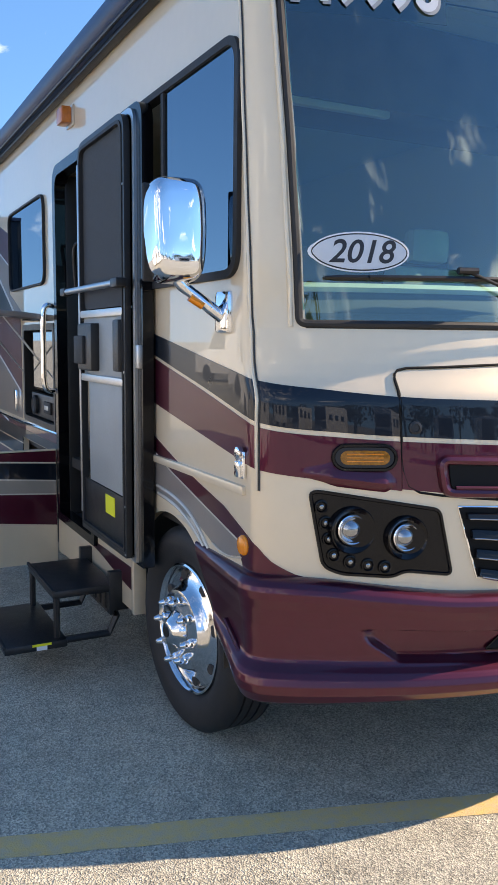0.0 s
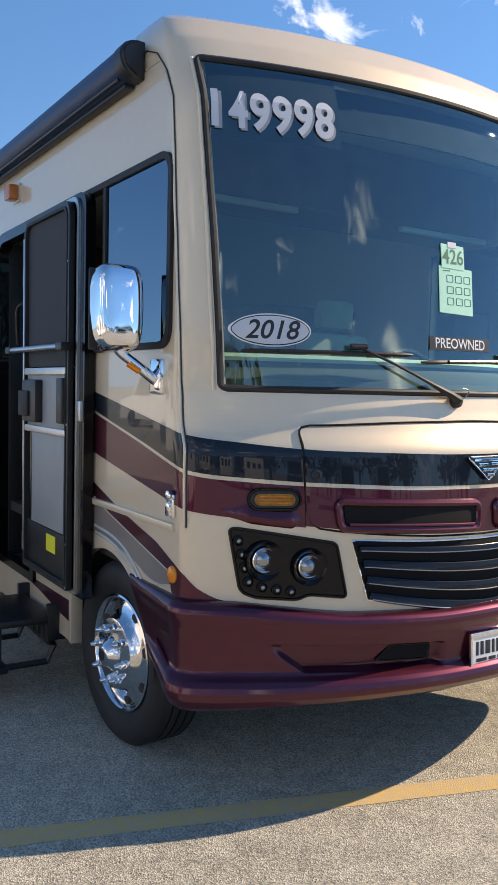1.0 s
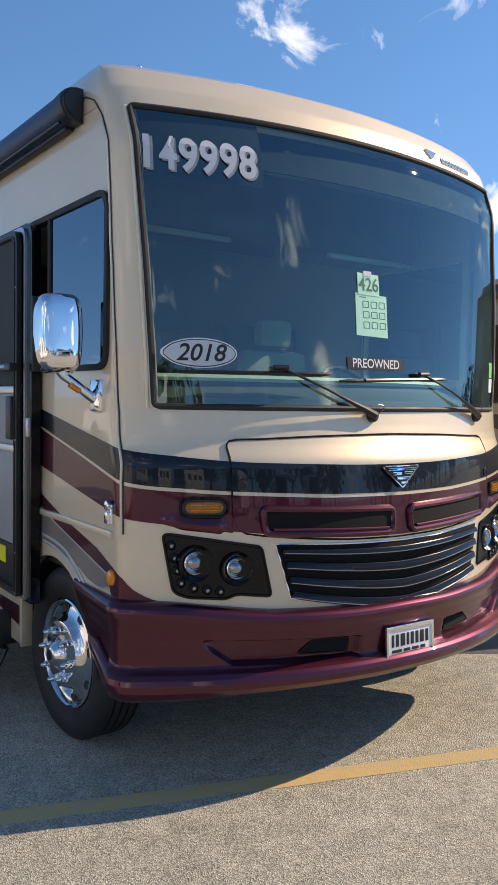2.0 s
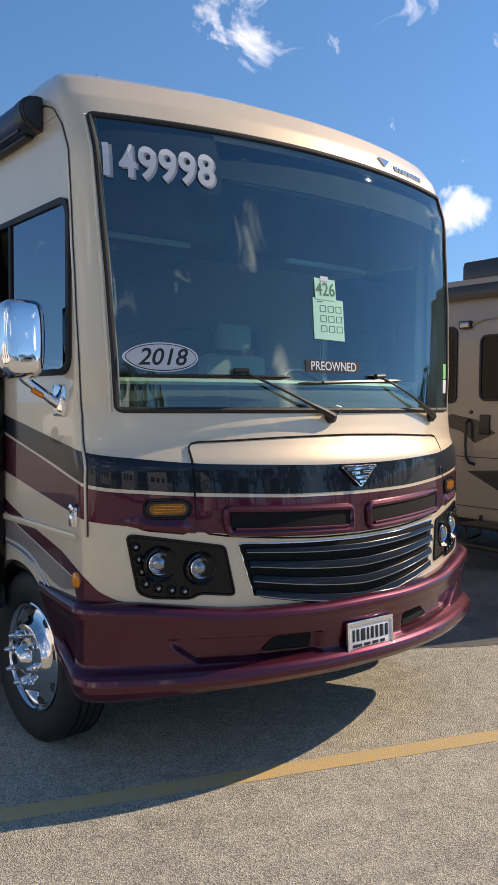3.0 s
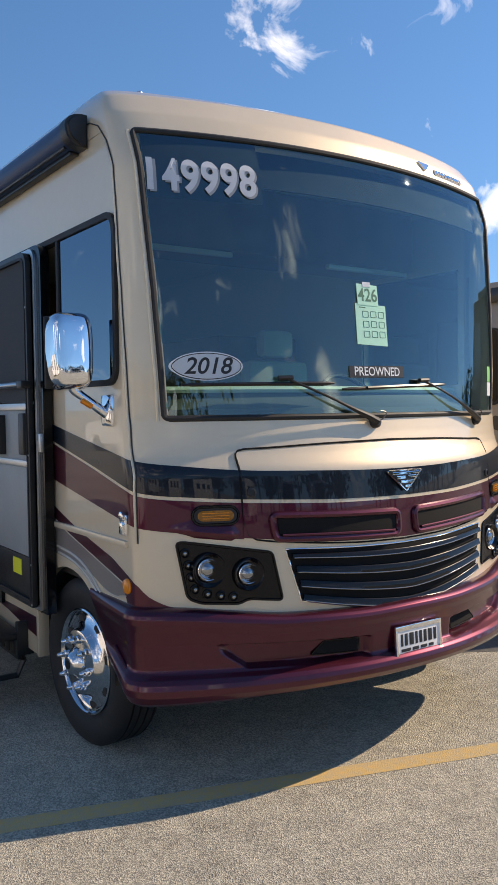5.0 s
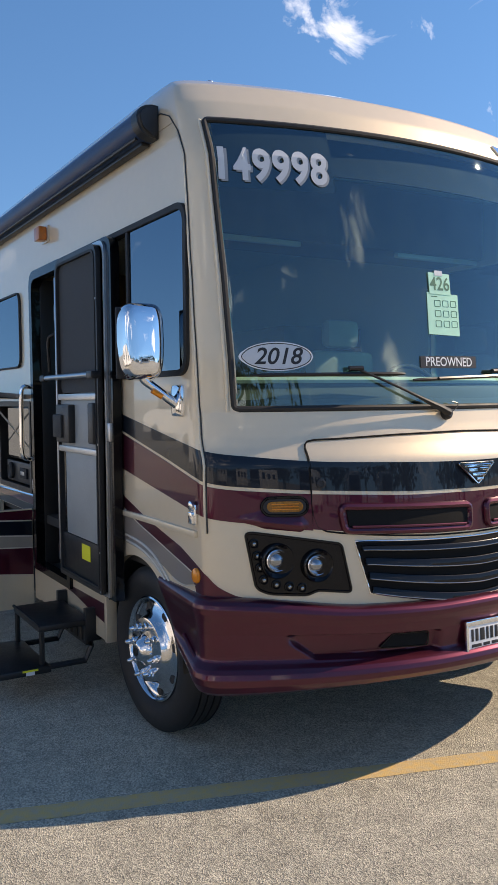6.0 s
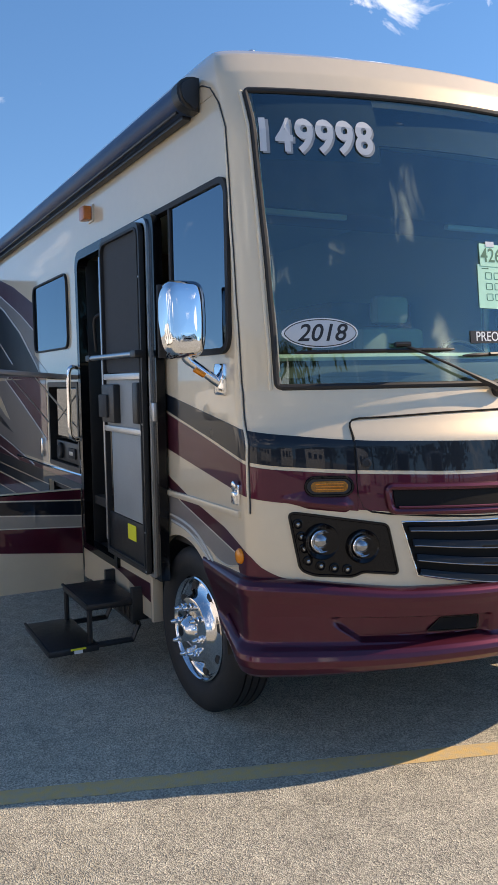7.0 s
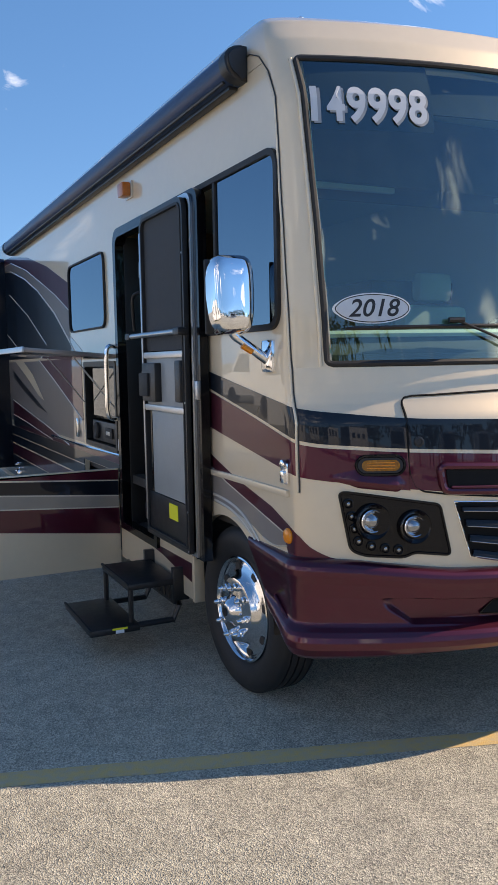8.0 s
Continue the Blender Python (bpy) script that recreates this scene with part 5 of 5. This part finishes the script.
# side mirror in a chrome shell
def build_mirror(g):
    c = Vector((g * 1.445, 0.30, 2.014))
    bm = bmesh.new()
    rows = []
    shell = [(0.0, -0.060), (0.35, -0.0592), (0.65, -0.056), (0.83, -0.050), (0.91, -0.042), (0.955, -0.030), (0.985, -0.012), (1.0, 0.012), (1.0, 0.07)]
    tilt = Matrix.Translation(c) @ Matrix.Rotation(radians(-4), 4, "X") @ Matrix.Rotation(radians(g * 4), 4, "Z") @ Matrix.Translation(-c)
    for k, y in shell:
        w, h = 0.099 * k, 0.175 * k
        ringv = []
        for j in range(40):
            a = math.tau * j / 40
            ca, sa = math.cos(a), math.sin(a)
            e = 0.42
            zz = math.copysign(abs(sa) ** e, sa)
            ringv.append(bm.verts.new(tilt @ (c + Vector((w * (1 - 0.10 * max(0, -zz)) * math.copysign(abs(ca) ** e, ca), y, h * zz)))))
        rows.append(ringv)
    for a, b in zip(rows, rows[1:]):
        for k in range(40):
            bm.faces.new((a[k], a[(k + 1) % 40], b[(k + 1) % 40], b[k]))
    bm.faces.new(rows[-1])
    bmesh.ops.remove_doubles(bm, verts=bm.verts, dist=0.0005)
    mi = part("side_mirror", bm, CHROME, rv, "chrome shelled side mirror on a chrome arm")
    part("rubber_edge", box(bmesh.new(), (c.x - 0.096, 0.372, 1.842), (c.x + 0.096, 0.392, 2.174), 0.008), RUBBER, mi)
    part("mirror_glass", box(bmesh.new(), (c.x - 0.084, 0.392, 1.855), (c.x + 0.084, 0.396, 2.16), 0.001), CHROME, mi)
    pts = [(c.x + g * -0.01, 0.32, 1.85), (c.x - g * 0.03, 0.315, 1.825), (g * 1.37, 0.30, 1.79), (g * 1.315, 0.285, 1.745), (g * 1.285, 0.28, 1.72)]
    part("arm", tube(bmesh.new(), flow(pts), 0.03, 14, [0.028 + 0.002 * math.sin(i / 2.2) for i in range(25)], 0.75), CHROME, mi)
    part("base", box(bmesh.new(), (g * 1.275 - 0.022, 0.215, 1.665), (g * 1.275 + 0.022, 0.325, 1.815), 0.02), CHROME, mi)
    part("marker_lens", tube(bmesh.new(), [(g * 1.405, 0.285, 1.788), (g * 1.36, 0.278, 1.760)], 0.020, 10, None, 0.7), AMBER, mi)
    return mi


build_mirror(-1)


# wheels
def build_wheel(x, y, g, name="wheel", R=0.425, steer=0.0):
    wh = new(name)
    wh.location = (x, y, R - 0.005)
    wh.parent = rv
    m = Matrix.Rotation(radians(steer), 4, "Z") @ Matrix.Rotation(radians(90 * g), 4, "Y")
    tp = [(0.275, 0.10), (0.30, 0.124), (0.345, 0.137), (0.385, 0.136), (0.410, 0.126), (0.428, 0.108)]
    for k in range(5):
        z = 0.085 - 0.0425 * k
        tp += [(R, z + 0.012), (R, z - 0.020), (R - 0.012, z - 0.022), (R - 0.012, z - 0.029)] if k < 4 else [(R, z + 0.012)]
    tp += [(0.42, -0.095), (0.405, -0.108), (0.385, -0.118), (0.345, -0.125), (0.30, -0.118), (0.275, -0.10)]
    part("tyre", lathe(bmesh.new(), tp, 56, m), RUBBER, wh, "black ribbed truck tyre")
    rp = [(0.276, 0.100), (0.276, 0.116), (0.268, 0.120), (0.260, 0.112), (0.254, 0.094), (0.244, 0.090), (0.205, 0.104), (0.186, 0.116), (0.176, 0.134), (0.166, 0.147), (0.150, 0.152), (0.090, 0.153), (0.084, 0.156), (0.0, 0.156)]
    rim = part("rim", lathe(bmesh.new(), rp, 64, m), POLISHED, wh, "polished steel wheel cover")
    for k in range(8):
        a = math.tau * (k + 0.3) / 8
        part("hand_hole", lathe(bmesh.new(), [(0.0, 0.1035), (0.022, 0.1035), (0.0245, 0.101), (0.0245, 0.08)], 18, m @ Matrix.Translation((0.221 * math.cos(a), 0.221 * math.sin(a), 0))), DARKIN, wh)
    for k in range(8):
        a = math.tau * (k + 0.8) / 8
        part("lug_nut", lathe(bmesh.new(), [(0.022, 0.150), (0.021, 0.165), (0.015, 0.170), (0.015, 0.188), (0.012, 0.192), (0.0105, 0.203), (0.006, 0.209), (0, 0.210)], 12, m @ Matrix.Translation((0.128 * math.cos(a), 0.128 * math.sin(a), 0))), CHROME, wh)
    part("hub_cap", lathe(bmesh.new(), [(0.084, 0.152), (0.080, 0.166), (0.062, 0.182), (0.050, 0.200), (0.040, 0.207), (0.028, 0.209), (0, 0.208)], 32, m), POLISHED, wh)
    part("hub_emblem", lathe(bmesh.new(), [(0.024, 0.206), (0.023, 0.212), (0, 0.212)], 20, m), BLACK, wh)
    return wh


build_wheel(-1.11, 0.75, -1, steer=3.5, R=0.435)
build_wheel(1.11, 0.75, 1, steer=3.5, R=0.435)
build_wheel(-1.10, 7.0, -1)
build_wheel(1.10, 7.0, 1)
for g in (-1, 1):
    bm = bmesh.new()
    rows = []
    for k in range(15):
        a = math.pi * k / 14
        rows.append([bm.verts.new((g * x, 0.79 + 0.50 * math.cos(a), 0.43 + 0.50 * math.sin(a))) for x in (1.262, 0.80)])
    for a, b in zip(rows, rows[1:]):
        bm.faces.new((a[0], a[1], b[1], b[0]))
    part("wheel_well", bm, BLACK, rv)
part("chassis_pan", box(bmesh.new(), (-0.93, -0.12, 0.47), (0.93, 1.35, 0.58), 0.02), BLACK, rv)
for g in (-1, 1):
    part("mud_flap", box(bmesh.new(), (g * 1.03 - 0.17, 0.16, 0.44), (g * 1.03 + 0.17, 0.19, 0.66), 0.004), BLACK, rv)
part("front_axle", tube(bmesh.new(), [(-1.0, 0.80, 0.42), (1.0, 0.80, 0.42)], 0.05, 10), BLACK, rv)


# ---- neighbouring motorhome ----
def build_neighbour(name, x, y0, label, length=9.0, width=2.5, group=""):
    rv2 = thing(name, label, "motorhome", group, at=(x, y0, 0))
    bm = bmesh.new()
    box(bm, (0, -0.18, 0.42), (width, length, 3.08), 0.09)
    part("body", bm, TAUPE, rv2)
    bm = bmesh.new()
    box(bm, (0.1, 0.3, 3.05), (width - 0.1, length - 0.2, 3.14), 0.03)
    part("roof", bm, OFFWHITE, rv2)
    for wx in (0.16, width - 0.16):
        for wy in (1.0, length - 3.0):
            bm = bmesh.new()
            lathe(bm, [(0, -0.13), (0.40, -0.13), (0.43, -0.08), (0.43, 0.08), (0.40, 0.13), (0.27, 0.13), (0.25, 0.08), (0, 0.08)], 28, Matrix.Translation((wx, wy, 0.43)) @ Matrix.Rotation(radians(-90), 4, "Y"))
            part("wheel", bm, RUBBER, rv2)
    return rv2


rv2 = build_neighbour("motorhome", 4.70, -0.15, "taupe motorhome with charcoal swooshes and roof air conditioner")

bm = bmesh.new()
box(bm, (-0.10, 0.4, 2.90), (0.0, 7.6, 3.06), 0.03)
part("awning", bm, CHARCOAL, rv2, "dark rolled awning")
part("gutter", box(bmesh.new(), (-0.03, 0.05, 3.05), (0.02, 8.9, 3.13), 0.012), TAUPE, rv2)
for y0, y1, z0, z1 in ((1.35, 2.57, 1.77, 2.50), (2.88, 3.5, 1.74, 2.62), (5.0, 6.4, 1.7, 2.4)):
    window("window", y0, y1, z0, z1, 0.10, "dark tinted window", DARKWIN, 0.025, -0.002, rv2)
def rv2_patch(name, outline, mat, off=0.006):
    part(name, slab(bmesh.new(), outline, -off, 0.004), mat, rv2)
rv2_patch("charcoal_swoosh", [(2.95, 1.62), (2.60, 1.56), (2.35, 1.42), (2.62, 1.30), (2.80, 1.42), (3.2, 1.52)], CHARCOAL)
rv2_patch("charcoal_swoosh", [(2.72, 0.98), (2.2, 1.02), (0.4, 1.15), (0.4, 0.62), (1.6, 0.60), (2.1, 0.70)], CHARCOAL)
part("seam", box(bmesh.new(), (-0.004, 0.1, 1.135), (0.004, 8.9, 1.145)), CHARCOAL, rv2)
part("seam", box(bmesh.new(), (-0.004, 0.1, 0.575), (0.004, 8.9, 0.585)), CHARCOAL, rv2)
part("porch_light", box(bmesh.new(), (-0.05, 2.68, 2.58), (0.0, 2.84, 2.67), 0.012), BLACK, rv2)
part("porch_lens", box(bmesh.new(), (-0.058, 2.70, 2.595), (-0.045, 2.82, 2.655), 0.006), CLEARLENS, rv2)
part("drip_rail", tube(bmesh.new(), [(-0.008, 2.68, 2.62), (-0.012, 2.52, 2.67), (-0.012, 1.3, 2.70)], 0.012, 6), TAUPE, rv2)
part("door_latch", box(bmesh.new(), (-0.03, 2.42, 1.40), (0.0, 2.55, 1.62), 0.012), BLACK, rv2)
part("door_lock", lathe(bmesh.new(), [(0.022, 0), (0.02, 0.012), (0, 0.014)], 14, Matrix.Translation((0, 2.68, 1.645)) @ Matrix.Rotation(radians(-90), 4, "Y")), BLACK, rv2)
part("grab_handle", tube(bmesh.new(), [(0, 2.70, 1.56), (-0.06, 2.70, 1.53), (-0.07, 2.70, 1.30), (-0.07, 2.69, 1.15), (-0.05, 2.66, 1.08), (0, 2.62, 1.06)], 0.018, 8), BLACK, rv2)
stp = part("entry_step", box(bmesh.new(), (-0.30, 1.75, 0.40), (0.0, 2.55, 0.44), 0.01), BLACK, rv2)
part("lower_tread", box(bmesh.new(), (-0.55, 1.75, 0.22), (-0.27, 2.55, 0.26), 0.01), BLACK, stp)
for y in (1.78, 2.52):
    part("side_arm", tube(bmesh.new(), [(0.0, y, 0.5), (-0.02, y, 0.28), (-0.28, y, 0.24), (-0.28, y, 0.42)], 0.02, 6), BLACK, stp)
ac = part("roof_air_conditioner", box(bmesh.new(), (0.25, 2.05, 3.12), (1.15, 3.05, 3.40), 0.07), CHARCOAL, rv2, "dark roof air conditioner")
part("rear_shroud", box(bmesh.new(), (0.25, 1.35, 3.12), (1.15, 2.10, 3.38), 0.07), TAUPE, ac)
part("skirt_shadow_gap", box(bmesh.new(), (0.2, 0.4, 0.30), (2.3, 8.6, 0.44)), BLACK, rv2)


# ---- woods beyond the lot, seen in the mirror, the glass and the paint ----
def build_far_trees():
    rng = random.Random(7)
    bm = bmesh.new()
    for k in range(110):
        a = math.radians(rng.uniform(150, 372))
        d = rng.uniform(66, 92)
        c = Vector((d * math.cos(a), d * math.sin(a), 0))
        h, w = rng.uniform(4.0, 8.5), rng.uniform(2.0, 4.2)
        tube(bm, [c, c + Vector((rng.uniform(-0.4, 0.4), 0, h * 0.5)), c + Vector((rng.uniform(-0.6, 0.6), 0, h * 0.8))], 0.2, 5, [0.24, 0.17, 0.07])
        for j in range(150):
            u, v = rng.uniform(0, math.tau), rng.uniform(-1, 1)
            r = (1 - v * v) ** 0.5 * rng.uniform(0.5, 1.08)
            p = c + Vector((w * r * math.cos(u), w * r * math.sin(u), h * 0.66 + h * 0.36 * v * rng.uniform(0.7, 1.05)))
            q = Matrix.Rotation(rng.uniform(0, math.tau), 3, (rng.uniform(-1, 1), rng.uniform(-1, 1), rng.uniform(-1, 1) + 0.01))
            sz = rng.uniform(0.25, 0.55)
            bm.faces.new([bm.verts.new(p + q @ Vector((x * sz, y * sz, 0))) for x, y in ((-1, -0.4), (0.2, -0.8), (1, 0.1), (0.1, 0.8))])
    ob = part("far_trees", bm, FOLIAGE, None, smooth=False)
    tagged(ob, "dark green trees beyond the far side of the lot", "trees", kind="stuff")


build_far_trees()

# ---- vehicles across the lot, seen in the mirror, the glass and the paint ----
lot_label = "white motorhome parked across the lot"
far_home = build_neighbour("parked_motorhome", -24.0, -42.0, lot_label, 8.0, group="parked motorhomes")
for ob in far_home.children:
    if ob.name.startswith("body"):
        ob.data.materials.clear()
        ob.data.materials.append(OFFWHITE)
part("windshield", box(bmesh.new(), (0.2, 7.98, 1.5), (2.3, 8.03, 2.8), 0.05), GLOSSBLACK, far_home)
part("stripe", box(bmesh.new(), (0.0, 8.0, 0.9), (2.5, 8.02, 1.35), 0.01), CHARCOAL, far_home)
for wy in (1.2, 3.4, 5.6):
    part("window", box(bmesh.new(), (2.48, wy, 1.6), (2.52, wy + 1.2, 2.4), 0.01), GLOSSBLACK, far_home)
for fx, fy, rz in ((-8.0, -45.0, 4), (0.0, -46.0, -3), (7.5, -45.5, 2), (-17.0, -44.0, 6), (-30.0, -36.0, 30), (-38.0, -22.0, 60), (-42.0, -8.0, 88), (-30.0, 14.0, 92), (-26.0, 26.0, 100)):
    copy_thing(far_home, pose(fx, fy, 0, 0, 0, rz - 0))


def build_van(x, y, rz):
    van = thing("parked_van", "white delivery van parked on the asphalt", "van", "parked vans", at=(x, y, 0))
    van.rotation_euler = (0, 0, radians(rz))
    prof = [(0.0, 0.35), (0.0, 1.05), (0.25, 1.15), (1.0, 1.30), (1.65, 2.15), (1.95, 2.3), (5.3, 2.32), (5.5, 2.2), (5.55, 0.4)]
    part("body", slab(bmesh.new(), prof, -0.98, 0.98), OFFWHITE, van)
    part("side_glass", slab(bmesh.new(), [(1.15, 1.32), (1.70, 2.05), (2.5, 2.05), (2.5, 1.32)], -0.99, 0.99), GLOSSBLACK, van)
    part("windshield", box(bmesh.new(), (-0.85, -0.02, -0.48), (0.85, 0.02, 0.48), 0.02, Matrix.Translation((0, 1.31, 1.74)) @ Matrix.Rotation(radians(-37), 4, "X")), GLOSSBLACK, van)
    part("grille", box(bmesh.new(), (-0.7, -0.02, 0.55), (0.7, 0.02, 0.95), 0.02), BLACK, van)
    for gx in (-0.88, 0.88):
        for gy in (1.0, 4.4):
            part("wheel", lathe(bmesh.new(), [(0, -0.11), (0.33, -0.11), (0.36, -0.07), (0.36, 0.07), (0.33, 0.11), (0.2, 0.11), (0, 0.09)], 22, Matrix.Translation((gx, gy, 0.36)) @ Matrix.Rotation(radians(90), 4, "Y")), RUBBER, van)
    return van


build_van(-10.5, 1.0, 170)
build_van(-11.5, -3.5, 150)
build_van(-9.5, 6.5, 185)
build_van(-8.6, 13.0, 172)
build_van(-11.8, 20.0, 188)
build_van(-14.5, 29.0, 176)
